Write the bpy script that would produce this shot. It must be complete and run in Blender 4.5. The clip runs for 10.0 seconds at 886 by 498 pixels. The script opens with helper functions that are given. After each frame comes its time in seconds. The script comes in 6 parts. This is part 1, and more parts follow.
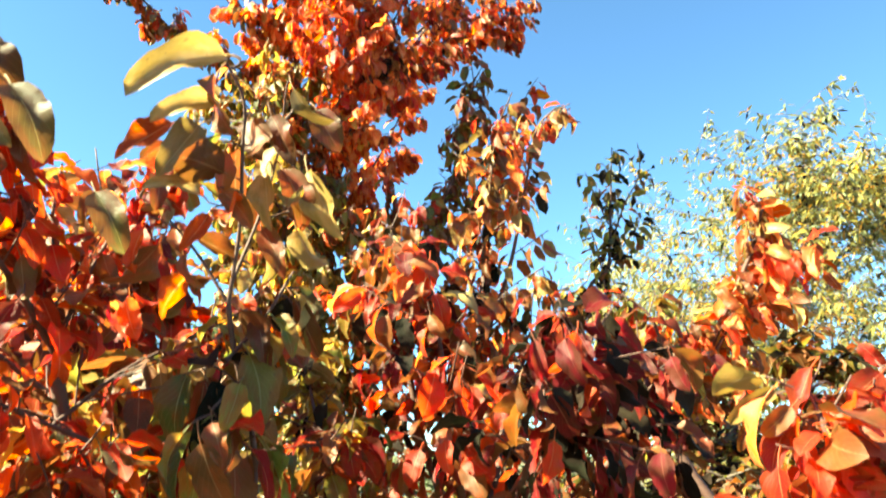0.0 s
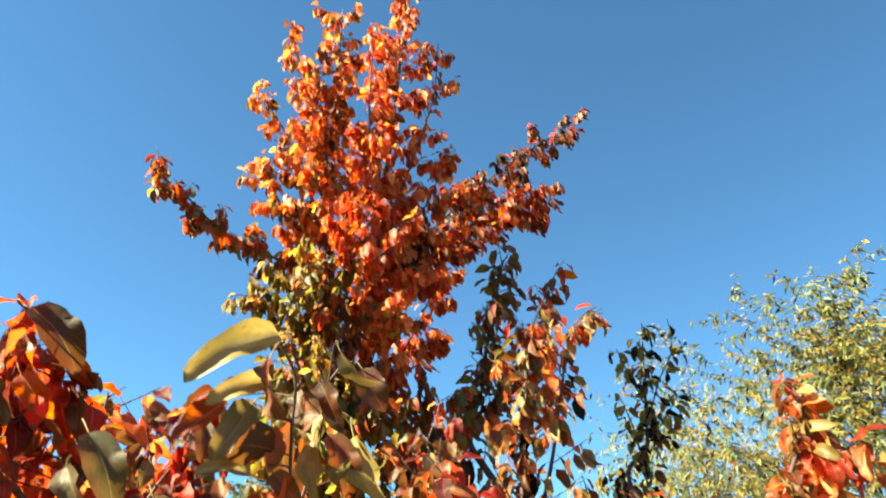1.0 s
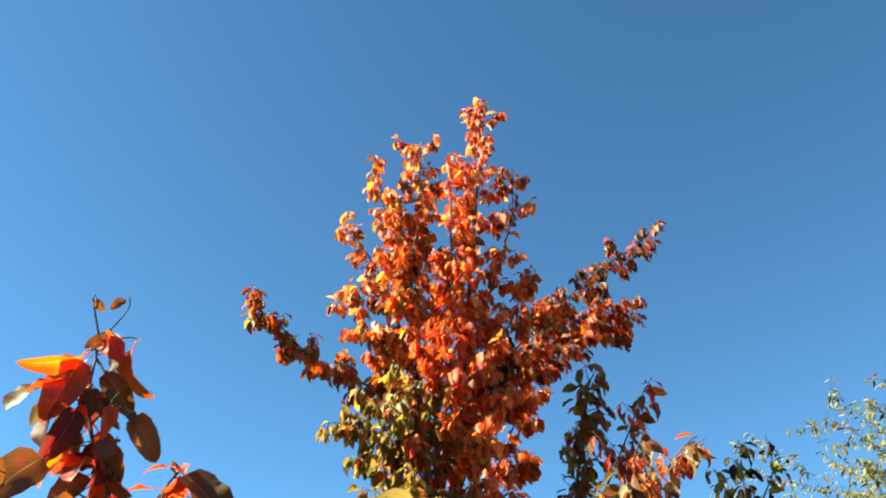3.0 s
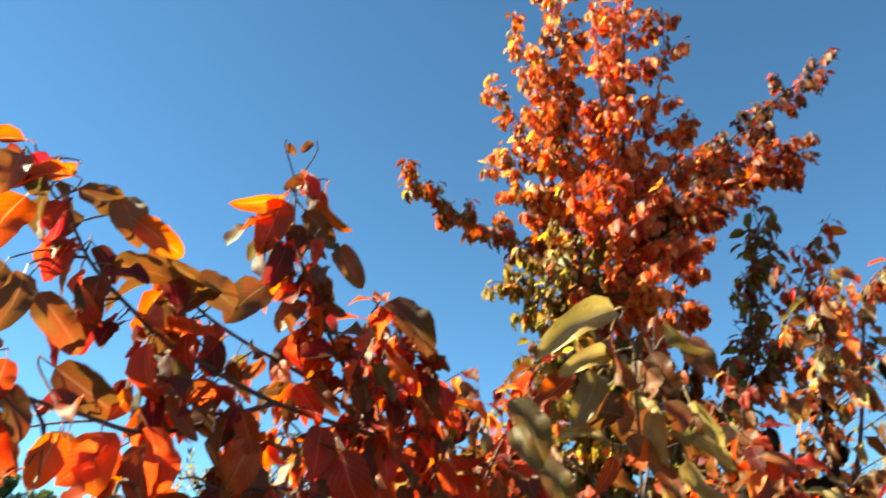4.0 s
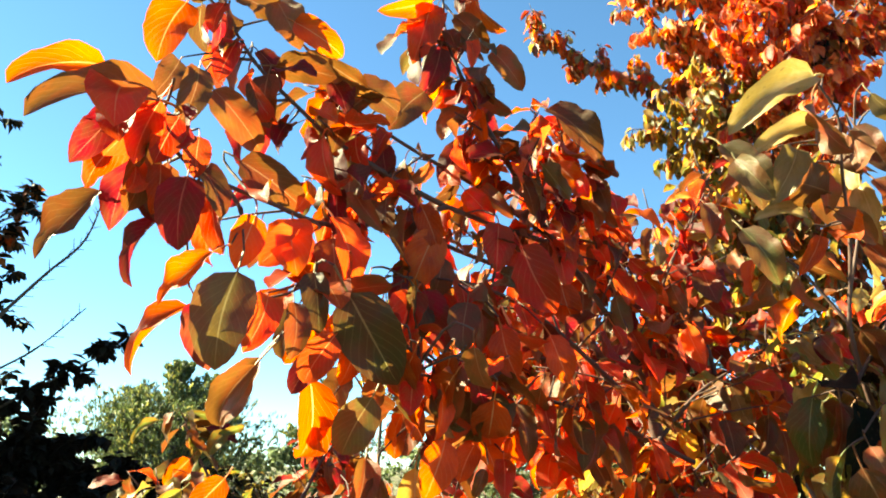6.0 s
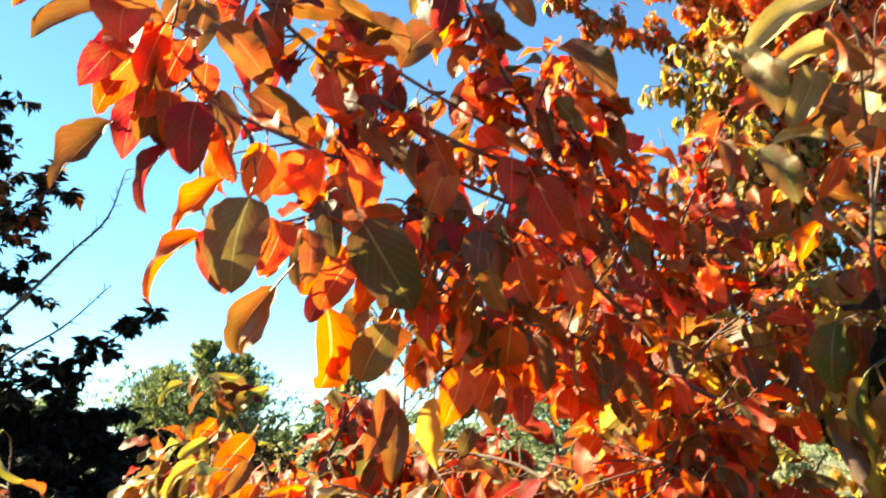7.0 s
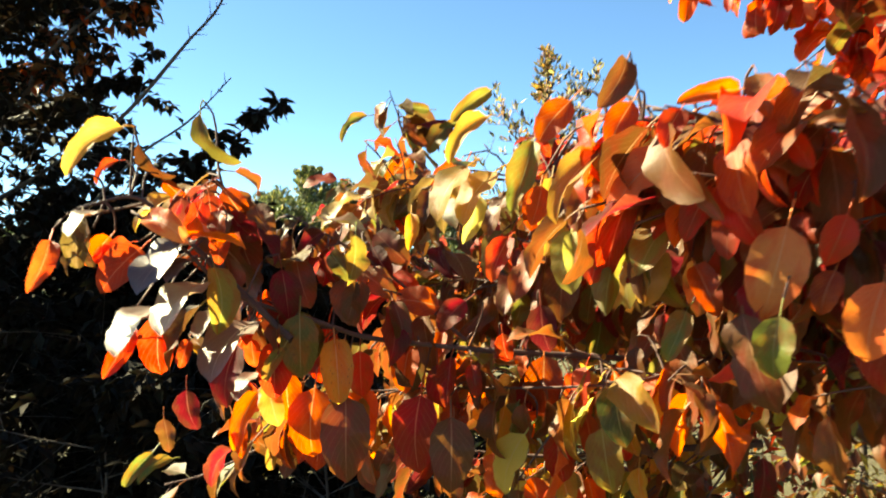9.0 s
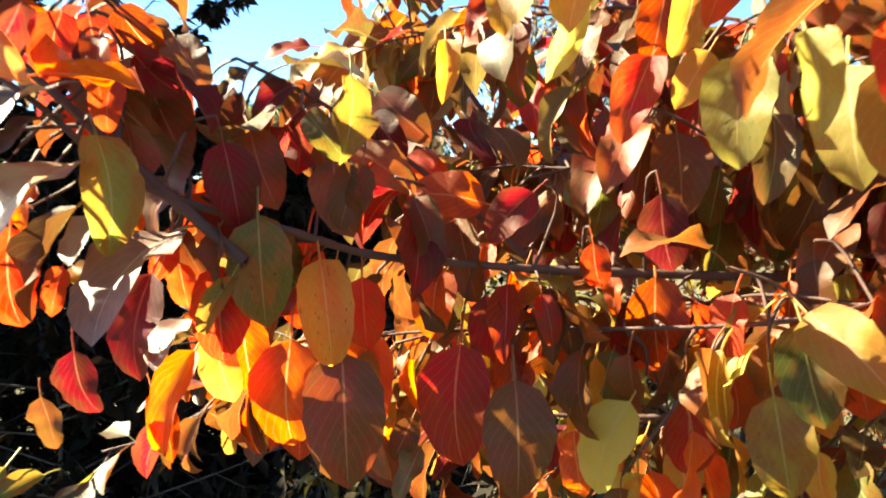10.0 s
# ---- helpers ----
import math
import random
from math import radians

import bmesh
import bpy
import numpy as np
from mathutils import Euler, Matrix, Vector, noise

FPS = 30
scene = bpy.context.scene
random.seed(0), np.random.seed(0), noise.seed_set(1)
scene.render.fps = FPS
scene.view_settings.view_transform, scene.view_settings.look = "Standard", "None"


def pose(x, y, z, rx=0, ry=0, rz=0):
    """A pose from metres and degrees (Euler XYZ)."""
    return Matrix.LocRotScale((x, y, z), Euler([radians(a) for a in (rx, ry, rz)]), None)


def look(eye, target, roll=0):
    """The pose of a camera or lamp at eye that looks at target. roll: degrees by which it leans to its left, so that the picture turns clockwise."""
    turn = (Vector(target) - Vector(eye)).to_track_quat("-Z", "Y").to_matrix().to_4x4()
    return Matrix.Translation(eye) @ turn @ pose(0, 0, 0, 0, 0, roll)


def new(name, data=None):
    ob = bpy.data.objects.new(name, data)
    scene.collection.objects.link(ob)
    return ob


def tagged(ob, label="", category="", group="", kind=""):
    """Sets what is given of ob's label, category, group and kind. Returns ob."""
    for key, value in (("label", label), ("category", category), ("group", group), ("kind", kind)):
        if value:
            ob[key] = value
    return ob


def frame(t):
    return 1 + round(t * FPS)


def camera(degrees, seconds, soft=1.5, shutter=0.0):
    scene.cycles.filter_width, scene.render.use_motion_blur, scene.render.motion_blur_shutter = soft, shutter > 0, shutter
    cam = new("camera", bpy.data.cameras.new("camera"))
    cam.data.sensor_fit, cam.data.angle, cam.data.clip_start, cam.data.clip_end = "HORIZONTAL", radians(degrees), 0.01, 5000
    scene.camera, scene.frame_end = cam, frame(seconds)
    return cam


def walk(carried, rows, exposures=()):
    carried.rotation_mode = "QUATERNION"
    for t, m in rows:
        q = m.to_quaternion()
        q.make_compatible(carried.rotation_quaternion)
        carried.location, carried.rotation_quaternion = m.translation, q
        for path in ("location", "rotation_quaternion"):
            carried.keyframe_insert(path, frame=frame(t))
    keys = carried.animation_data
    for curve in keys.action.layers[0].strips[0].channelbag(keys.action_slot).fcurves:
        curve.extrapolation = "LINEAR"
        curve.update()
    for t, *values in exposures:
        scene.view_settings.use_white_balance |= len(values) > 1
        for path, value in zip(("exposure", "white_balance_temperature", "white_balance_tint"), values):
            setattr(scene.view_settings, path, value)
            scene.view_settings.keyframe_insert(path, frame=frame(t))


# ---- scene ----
cam = camera(61.2, 10.0, soft=1.9, shutter=0.25)
PATH = [
    (0, (0.042, 0.13, 1.702), (-0.213, 2.041, 2.234), -0.2),
    (0.5, (0.036, 0.108, 1.772), (-0.187, 1.955, 2.506), -0.3),
    (1, (0.032, 0.061, 1.817), (-0.267, 1.814, 2.731), -0.4),
    (1.5, (0.039, 0.005, 1.832), (-0.291, 1.689, 2.859), -0.4),
    (2, (0.039, -0.039, 1.847), (-0.31, 1.557, 3.0), -0.7),
    (2.2, (0.033, -0.049, 1.854), (-0.327, 1.515, 3.048), -0.8),
    (3.3, (-0.016, -0.054, 1.84), (-0.534, 1.538, 2.934), 0.9),
    (3.5, (-0.022, -0.05, 1.83), (-0.608, 1.565, 2.855), 0.6),
    (4, (-0.07, -0.032, 1.787), (-0.924, 1.558, 2.649), 2.1),
    (4.5, (-0.106, -0.027, 1.756), (-1.182, 1.476, 2.521), 1.4),
    (5, (-0.129, -0.028, 1.744), (-1.295, 1.428, 2.466), 2.0),
    (5.5, (-0.151, -0.003, 1.719), (-1.329, 1.49, 2.339), 1.6),
    (5.7, (-0.155, 0.002, 1.712), (-1.336, 1.508, 2.293), 1.3),
    (6.8, (-0.146, 0.016, 1.681), (-1.346, 1.521, 2.223), 0.6),
    (7, (-0.157, 0.02, 1.665), (-1.394, 1.511, 2.163), -0.1),
    (7.5, (-0.252, 0.022, 1.62), (-1.606, 1.442, 2.008), 0.2),
    (8, (-0.393, 0.023, 1.583), (-1.788, 1.434, 1.837), -0.2),
    (8.5, (-0.494, 0.016, 1.539), (-1.892, 1.436, 1.713), -0.1),
    (9, (-0.616, 0.106, 1.489), (-2.065, 1.483, 1.546), 0.0),
    (9.5, (-0.758, 0.246, 1.473), (-2.279, 1.543, 1.428), 0.0),
    (10, (-0.893, 0.297, 1.46), (-2.297, 1.712, 1.291), -1.3),
]
walk(cam, [(t, look(eye, target, roll)) for t, eye, target, roll in PATH],
     exposures=[(0.0, 3.37, 6900, -17), (0.5, 2.98, 6700, -19), (1.0, 2.67, 6450, -21), (2.0, 2.55, 6150, -21), (3.5, 2.46, 6250, -20), (4.5, 2.48, 6900, -20),
                (5.5, 2.84, 7100, -19), (7.0, 3.2, 7100, -19), (7.5, 3.15, 7100, -14), (8.0, 2.82, 7300, -14), (9.0, 2.76, 7300, -9), (10.0, 3.3, 6800, -4)])

# ---- world, sun ----
SUN_AZ, SUN_EL = 114.0, 38.0            # degrees to the left of the y axis, and above the ground
world = bpy.data.worlds.new("sky")
scene.world = world
world.use_nodes = True
wn, wl = world.node_tree.nodes, world.node_tree.links
sky = wn.new("ShaderNodeTexSky")
sky.sky_type, sky.sun_disc = "NISHITA", False
sky.sun_elevation, sky.sun_rotation = radians(SUN_EL), radians(-SUN_AZ)
sky.air_density, sky.dust_density, sky.ozone_density = 0.62, 0.0, 6.0
wn["Background"].inputs["Strength"].default_value = 0.05
wl.new(sky.outputs[0], wn["Background"].inputs["Color"])
sun_to = Vector((-math.sin(radians(SUN_AZ)) * math.cos(radians(SUN_EL)), math.cos(radians(SUN_AZ)) * math.cos(radians(SUN_EL)), math.sin(radians(SUN_EL))))
sun = new("sun", bpy.data.lights.new("sun", "SUN"))
sun.data.energy, sun.data.angle, sun.data.color = 5.0, radians(0.55), (1.0, 0.87, 0.66)
sun.matrix_world = look(sun_to * 30, (0, 0, 0))


# ---- materials ----
def node_material(name):
    m = bpy.data.materials.new(name)
    m.use_nodes = True
    return m, m.node_tree.nodes, m.node_tree.links


def math_node(n, l, op, a, b=None, c=None):
    k = n.new("ShaderNodeMath")
    k.operation = op
    for i, v in enumerate((a, b, c)):
        if v is None:
            continue
        if isinstance(v, (int, float)):
            k.inputs[i].default_value = v
        else:
            l.new(v, k.inputs[i])
    return k.outputs[0]


def mix_colour(n, l, fac, a, b, mode="MIX"):
    k = n.new("ShaderNodeMix")
    k.data_type, k.blend_type = "RGBA", mode
    for i, v in ((0, fac), (6, a), (7, b)):
        if isinstance(v, (int, float)):
            k.inputs[i].default_value = v
        elif isinstance(v, tuple):
            k.inputs[i].default_value = (*v, 1)
        else:
            l.new(v, k.inputs[i])
    return k.outputs[2]


def noise_node(n, l, coord, scale, detail=3.0, rough=0.55):
    k = n.new("ShaderNodeTexNoise")
    k.inputs["Scale"].default_value, k.inputs["Detail"].default_value, k.inputs["Roughness"].default_value = scale, detail, rough
    l.new(coord, k.inputs["Vector"])
    return k.outputs["Fac"]


def leaf_material(name, stops, blotch, vein, through_light=0.42, gloss=0.38, edge=0.5, shine=0.3, face=0.75):
    """stops: colours over which single leaves vary; blotch: the colour of patches; vein: the midrib's colour; face: how much of it the upper side throws back."""
    m, n, l = node_material(name)
    bsdf, out = n["Principled BSDF"], n["Material Output"]
    info, geo, uv = n.new("ShaderNodeObjectInfo"), n.new("ShaderNodeNewGeometry"), n.new("ShaderNodeUVMap")
    rnd = math_node(n, l, "FRACT", math_node(n, l, "ADD", info.outputs["Random"], geo.outputs["Random Per Island"]))
    ramp = n.new("ShaderNodeValToRGB")
    e = ramp.color_ramp.elements
    while len(e) < len(stops):
        e.new(0.5)
    for i, c in enumerate(stops):
        e[i].position = i / max(1, len(stops) - 1)
        e[i].color = (*c, 1)
    l.new(rnd, ramp.inputs[0])
    sep = n.new("ShaderNodeSeparateXYZ")
    l.new(uv.outputs[0], sep.inputs[0])
    u, v = sep.outputs[0], sep.outputs[1]
    across = math_node(n, l, "ABSOLUTE", math_node(n, l, "SUBTRACT", u, 0.5))
    # patches of the second colour, different on every leaf
    shift = n.new("ShaderNodeVectorMath")
    shift.operation = "ADD"
    l.new(uv.outputs[0], shift.inputs[0])
    comb = n.new("ShaderNodeCombineXYZ")
    l.new(math_node(n, l, "MULTIPLY", rnd, 37.0), comb.inputs[0])
    l.new(math_node(n, l, "MULTIPLY", rnd, 91.0), comb.inputs[2])
    l.new(comb.outputs[0], shift.inputs[1])
    big = noise_node(n, l, shift.outputs[0], 2.2, 2.0)
    fine = noise_node(n, l, shift.outputs[0], 24.0, 4.0, 0.7)
    patch = n.new("ShaderNodeMapRange")
    patch.inputs[1].default_value, patch.inputs[2].default_value = 0.46, 0.62
    l.new(math_node(n, l, "ADD", big, math_node(n, l, "MULTIPLY", across, edge * 0.35)), patch.inputs[0])
    col = mix_colour(n, l, math_node(n, l, "MULTIPLY", patch.outputs[0], 0.85), ramp.outputs[0], blotch)
    grain = n.new("ShaderNodeMapRange")
    grain.inputs[3].default_value, grain.inputs[4].default_value = 0.72, 1.25
    l.new(fine, grain.inputs[0])
    deep = n.new("ShaderNodeMapRange")
    deep.inputs[3].default_value, deep.inputs[4].default_value = 0.5, 1.2
    l.new(math_node(n, l, "FRACT", math_node(n, l, "MULTIPLY", rnd, 7.31)), deep.inputs[0])
    shade = math_node(n, l, "MULTIPLY", grain.outputs[0], deep.outputs[0])
    gcol = n.new("ShaderNodeCombineColor")
    for i in range(3):
        l.new(shade, gcol.inputs[i])
    col = mix_colour(n, l, 1.0, col, gcol.outputs[0], "MULTIPLY")
    # brown specks
    vor = n.new("ShaderNodeTexVoronoi")
    vor.inputs["Scale"].default_value = 9.0
    l.new(shift.outputs[0], vor.inputs["Vector"])
    speck = math_node(n, l, "LESS_THAN", vor.outputs["Distance"], math_node(n, l, "MULTIPLY", rnd, 0.16))
    col = mix_colour(n, l, math_node(n, l, "MULTIPLY", speck, 0.6), col, (0.06, 0.03, 0.02))
    # midrib and side veins
    rib = math_node(n, l, "LESS_THAN", across, math_node(n, l, "SUBTRACT", 0.022, math_node(n, l, "MULTIPLY", v, 0.014)))
    side = math_node(n, l, "FRACT", math_node(n, l, "ADD", math_node(n, l, "MULTIPLY", v, 8.0), math_node(n, l, "MULTIPLY", across, -7.0)))
    side = math_node(n, l, "LESS_THAN", side, 0.1)
    veins = math_node(n, l, "MAXIMUM", math_node(n, l, "MULTIPLY", rib, 0.42), math_node(n, l, "MULTIPLY", side, 0.1))
    col = mix_colour(n, l, veins, col, vein)
    bump = n.new("ShaderNodeBump")
    bump.inputs["Strength"].default_value, bump.inputs["Distance"].default_value = 0.25, 0.003
    l.new(math_node(n, l, "SUBTRACT", fine, math_node(n, l, "MULTIPLY", veins, 1.2)), bump.inputs["Height"])
    l.new(bump.outputs[0], bsdf.inputs["Normal"])
    l.new(mix_colour(n, l, 1.0, col, (face, face, face), "MULTIPLY"), bsdf.inputs["Base Color"])
    rough = n.new("ShaderNodeMapRange")
    rough.inputs[3].default_value, rough.inputs[4].default_value = gloss - 0.06, gloss + 0.2
    l.new(big, rough.inputs[0])
    l.new(rough.outputs[0], bsdf.inputs["Roughness"])
    bsdf.inputs["Specular IOR Level"].default_value = shine
    tr = n.new("ShaderNodeBsdfTranslucent")
    hsv = n.new("ShaderNodeHueSaturation")
    hsv.inputs["Saturation"].default_value, hsv.inputs["Value"].default_value = 1.04, 1.9
    l.new(col, hsv.inputs["Color"])
    l.new(mix_colour(n, l, 1.0, hsv.outputs[0], (0.92, 0.92, 0.92), "DARKEN"), tr.inputs["Color"])
    mixs = n.new("ShaderNodeMixShader")
    mixs.inputs[0].default_value = through_light
    l.new(bsdf.outputs[0], mixs.inputs[1])
    l.new(tr.outputs[0], mixs.inputs[2])
    l.new(mixs.outputs[0], out.inputs[0])
    return m


def bark_material(name, dark, light, scale=60.0):
    m, n, l = node_material(name)
    bsdf, tex = n["Principled BSDF"], n.new("ShaderNodeTexCoord")
    a = noise_node(n, l, tex.outputs["Object"], scale, 5.0, 0.65)
    b = noise_node(n, l, tex.outputs["Object"], scale * 0.12, 2.0)
    f = math_node(n, l, "ADD", math_node(n, l, "MULTIPLY", a, 0.6), math_node(n, l, "MULTIPLY", b, 0.5))
    l.new(mix_colour(n, l, f, dark, light), bsdf.inputs["Base Color"])
    bump = n.new("ShaderNodeBump")
    bump.inputs["Strength"].default_value, bump.inputs["Distance"].default_value = 0.7, 0.003
    l.new(a, bump.inputs["Height"])
    l.new(bump.outputs[0], bsdf.inputs["Normal"])
    bsdf.inputs["Roughness"].default_value = 0.75
    return m


LEAF = {
    "red": leaf_material("leaf_red", [(0.5, 0.03, 0.02), (0.6, 0.05, 0.025), (0.42, 0.02, 0.02), (0.56, 0.075, 0.028)], (0.36, 0.06, 0.02), (0.62, 0.3, 0.14), 0.56),
    "crimson": leaf_material("leaf_crimson", [(0.17, 0.01, 0.016), (0.24, 0.012, 0.018), (0.1, 0.012, 0.014)], (0.12, 0.03, 0.014), (0.4, 0.16, 0.1), 0.5, 0.45, 0.5, 0.25),
    "orange": leaf_material("leaf_orange", [(0.58, 0.09, 0.016), (0.54, 0.065, 0.016), (0.6, 0.12, 0.022), (0.48, 0.08, 0.016)], (0.4, 0.06, 0.016), (0.65, 0.42, 0.18), 0.52),
    "gold": leaf_material("leaf_gold", [(0.52, 0.21, 0.03), (0.46, 0.23, 0.05), (0.52, 0.26, 0.06), (0.5, 0.16, 0.02)], (0.42, 0.26, 0.04), (0.66, 0.5, 0.25), 0.5),
    "coral": leaf_material("leaf_coral", [(0.8, 0.22, 0.06), (0.82, 0.3, 0.09), (0.76, 0.15, 0.045), (0.8, 0.19, 0.055)], (0.66, 0.13, 0.04), (0.66, 0.4, 0.2), 0.5, face=1.0),
    "glossy": leaf_material("leaf_glossy", [(0.1, 0.05, 0.04), (0.16, 0.06, 0.045), (0.12, 0.08, 0.05)], (0.1, 0.04, 0.03), (0.3, 0.2, 0.14), 0.12, 0.36, 0.5, 0.9),
    # sun glare partly put into a pale base colour, beside the real gloss
    "cream": leaf_material("leaf_cream_glare", [(0.34, 0.24, 0.15), (0.4, 0.3, 0.18), (0.3, 0.16, 0.1)], (0.3, 0.13, 0.07), (0.5, 0.4, 0.28), 0.3, 0.36, 0.5, 0.9),
    "pale": leaf_material("leaf_pale", [(0.62, 0.52, 0.14), (0.6, 0.46, 0.1), (0.5, 0.46, 0.12), (0.66, 0.5, 0.2)], (0.5, 0.42, 0.08), (0.7, 0.6, 0.3), 0.5),
    "green": leaf_material("leaf_green", [(0.1, 0.13, 0.022), (0.16, 0.17, 0.03), (0.24, 0.18, 0.03), (0.07, 0.09, 0.02)], (0.22, 0.1, 0.02), (0.4, 0.4, 0.16), 0.42),
    "olive": leaf_material("leaf_olive", [(0.1, 0.07, 0.02), (0.13, 0.08, 0.022), (0.08, 0.065, 0.018), (0.14, 0.065, 0.02)], (0.13, 0.05, 0.018), (0.4, 0.32, 0.14), 0.3),
    "brown": leaf_material("leaf_brown", [(0.21, 0.045, 0.018), (0.27, 0.055, 0.018), (0.16, 0.05, 0.016), (0.31, 0.08, 0.02)], (0.15, 0.065, 0.016), (0.42, 0.24, 0.12), 0.3),
    "tan": leaf_material("leaf_tan", [(0.36, 0.22, 0.06), (0.44, 0.28, 0.1), (0.3, 0.17, 0.04), (0.46, 0.32, 0.14)], (0.26, 0.17, 0.04), (0.55, 0.4, 0.2), 0.25),
    # near-black: shade is put into this leaf colour
    "dusk": leaf_material("leaf_dark_for_shade", [(0.018, 0.018, 0.008), (0.024, 0.014, 0.008), (0.014, 0.017, 0.008)], (0.02, 0.012, 0.008), (0.04, 0.03, 0.018), 0.1, 0.7, 0.5, 0.1),
    "willow": leaf_material("leaf_willow", [(0.26, 0.26, 0.1), (0.36, 0.31, 0.09), (0.2, 0.22, 0.1), (0.42, 0.34, 0.08)], (0.24, 0.2, 0.05), (0.32, 0.3, 0.12), 0.35),
    "conifer": leaf_material("leaf_conifer", [(0.08, 0.105, 0.03), (0.11, 0.135, 0.04), (0.06, 0.085, 0.025)], (0.07, 0.09, 0.03), (0.14, 0.18, 0.06), 0.2),
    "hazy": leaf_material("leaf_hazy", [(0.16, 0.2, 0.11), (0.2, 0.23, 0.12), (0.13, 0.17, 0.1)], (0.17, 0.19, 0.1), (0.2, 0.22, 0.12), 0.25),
}
BARK = bark_material("pear_bark", (0.035, 0.014, 0.012), (0.1, 0.045, 0.032))
TWIG = bark_material("pale_twig", (0.28, 0.17, 0.07), (0.5, 0.36, 0.18), 120.0)
DARKBARK = bark_material("dark_bark", (0.03, 0.022, 0.018), (0.1, 0.07, 0.05))


# ---- tools for plants ----
def mesh_of(name, verts, faces, mats, uvs=None, index=None, smooth=True):
    me = bpy.data.meshes.new(name)
    me.from_pydata(verts, [], faces)
    for m in mats:
        me.materials.append(m)
    if uvs is not None:
        lay = me.uv_layers.new(name="UVMap")
        loops = np.empty(len(me.loops), dtype=np.int32)
        me.loops.foreach_get("vertex_index", loops)
        lay.data.foreach_set("uv", np.asarray(uvs, dtype=np.float32)[loops].ravel())
    if index is not None:
        me.polygons.foreach_set("material_index", index)
    me.polygons.foreach_set("use_smooth", [smooth] * len(me.polygons))
    me.update()
    return me


def leaf_shape(seed, width=0.62, fold=0.25, curl=0.9, ripple=0.03, stalk=0.3, rows=11, cols=(-1.0, -0.55, 0.0, 0.55, 1.0), steps=4):
    """A pear leaf's blade of length 1, rounded at its base and drawn out to a point, with its stalk, from the origin along +y, upper side to +z: verts, faces, uvs."""
    rng = random.Random(seed)
    verts, faces, uvs = [], [], []
    twist = rng.uniform(-0.25, 0.25)
    y, z, ang = 0.0, 0.0, rng.uniform(0.1, 0.3)
    # the stalk: a thin three-sided rod that arches over
    for i in range(steps + 1 if steps else 0):
        r = 0.014 + 0.006 * (i == 0)
        for k in range(3):
            a = k * 2.094
            verts.append((r * math.cos(a), y, z + r * math.sin(a)))
            uvs.append((0.5, 0.0))
        if i < steps:
            y, z = y + stalk / steps * math.cos(ang), z + stalk / steps * math.sin(ang)
            ang -= curl * 0.48 / steps
    for i in range(steps):
        for k in range(3):
            a, b = i * 3 + k, i * 3 + (k + 1) % 3
            faces.append((a, b, b + 3, a + 3))
    base, nc = len(verts), len(cols)
    phase, lean = rng.uniform(0, 6), rng.uniform(-0.06, 0.06)
    near_base, to_point = 0.52, rng.uniform(0.68, 0.86)
    most = near_base ** near_base * to_point ** to_point / (near_base + to_point) ** (near_base + to_point)
    for i in range(rows + 1):
        s = i / rows
        half = width * 0.5 * s ** near_base * (1 - s) ** to_point / most + 0.006
        for c in cols:
            tooth = 1.0 + (0.045 if (i % 2 and abs(c) == 1.0 and rows > 6) else 0.0)
            x = c * half * tooth * math.cos(fold) + lean * math.sin(s * 3.1)
            up = abs(c) * half * math.sin(fold) + ripple * (math.sin(s * 9 + phase + c * 1.7) + 0.4 * math.sin(s * 21 + phase * 2 - c)) * abs(c) * min(1.0, s * 3) * min(1.0, (1 - s) * 3)
            tw = twist * s
            verts.append((x * math.cos(tw) - up * math.sin(tw), y + up * math.sin(-ang) * 0.6, z + up * math.cos(ang) + x * math.sin(tw)))
            uvs.append((0.5 + 0.5 * c, s))
        y, z = y + math.cos(ang) / rows, z + math.sin(ang) / rows
        ang -= curl / rows * (0.4 + 1.2 * s)
    for i in range(rows):
        for c in range(nc - 1):
            a = base + i * nc + c
            faces.append((a, a + 1, a + nc + 1, a + nc))
    return np.array(verts), faces, np.array(uvs)


SHAPES = [leaf_shape(11, 0.58, 0.25, 0.7, 0.06), leaf_shape(12, 0.52, 0.62, 1.2, 0.08), leaf_shape(13, 0.6, 0.3, 0.9, 0.06), leaf_shape(14, 0.42, 0.8, 1.4, 0.06),
          leaf_shape(15, 0.5, 0.4, 0.5, 0.1), leaf_shape(16, 0.52, 0.55, 1.5, 0.08), leaf_shape(17, 0.5, 0.36, 1.1, 0.11), leaf_shape(18, 0.46, 0.7, 0.9, 0.09)]
FOLD = (-1.0, 0.0, 1.0)
SMALL = [leaf_shape(31, 0.56, 0.35, 0.6, 0.04, 0.25, 4, FOLD, 1), leaf_shape(32, 0.48, 0.55, 0.9, 0.05, 0.25, 4, FOLD, 1), leaf_shape(33, 0.58, 0.3, 0.8, 0.05, 0.25, 4, FOLD, 1), leaf_shape(34, 0.46, 0.5, 1.3, 0.04, 0.25, 4, FOLD, 1)]
TINY = [leaf_shape(36, 0.56, 0.35, 0.7, 0.03, 0.2, 2, FOLD, 0), leaf_shape(37, 0.5, 0.5, 1.1, 0.03, 0.2, 2, FOLD, 0)]
NARROW = [leaf_shape(41, 0.26, 0.3, 0.6, 0.02, 0.1, 2, FOLD, 0), leaf_shape(42, 0.32, 0.4, 1.0, 0.02, 0.1, 2, FOLD, 0)]
SHAPE_MESH = {}


def leaf_data(i, colour):
    if (i, colour) not in SHAPE_MESH:
        v, f, uv = SHAPES[i]
        SHAPE_MESH[i, colour] = mesh_of("leaf", v, f, [LEAF[colour]], uv)
    return SHAPE_MESH[i, colour]


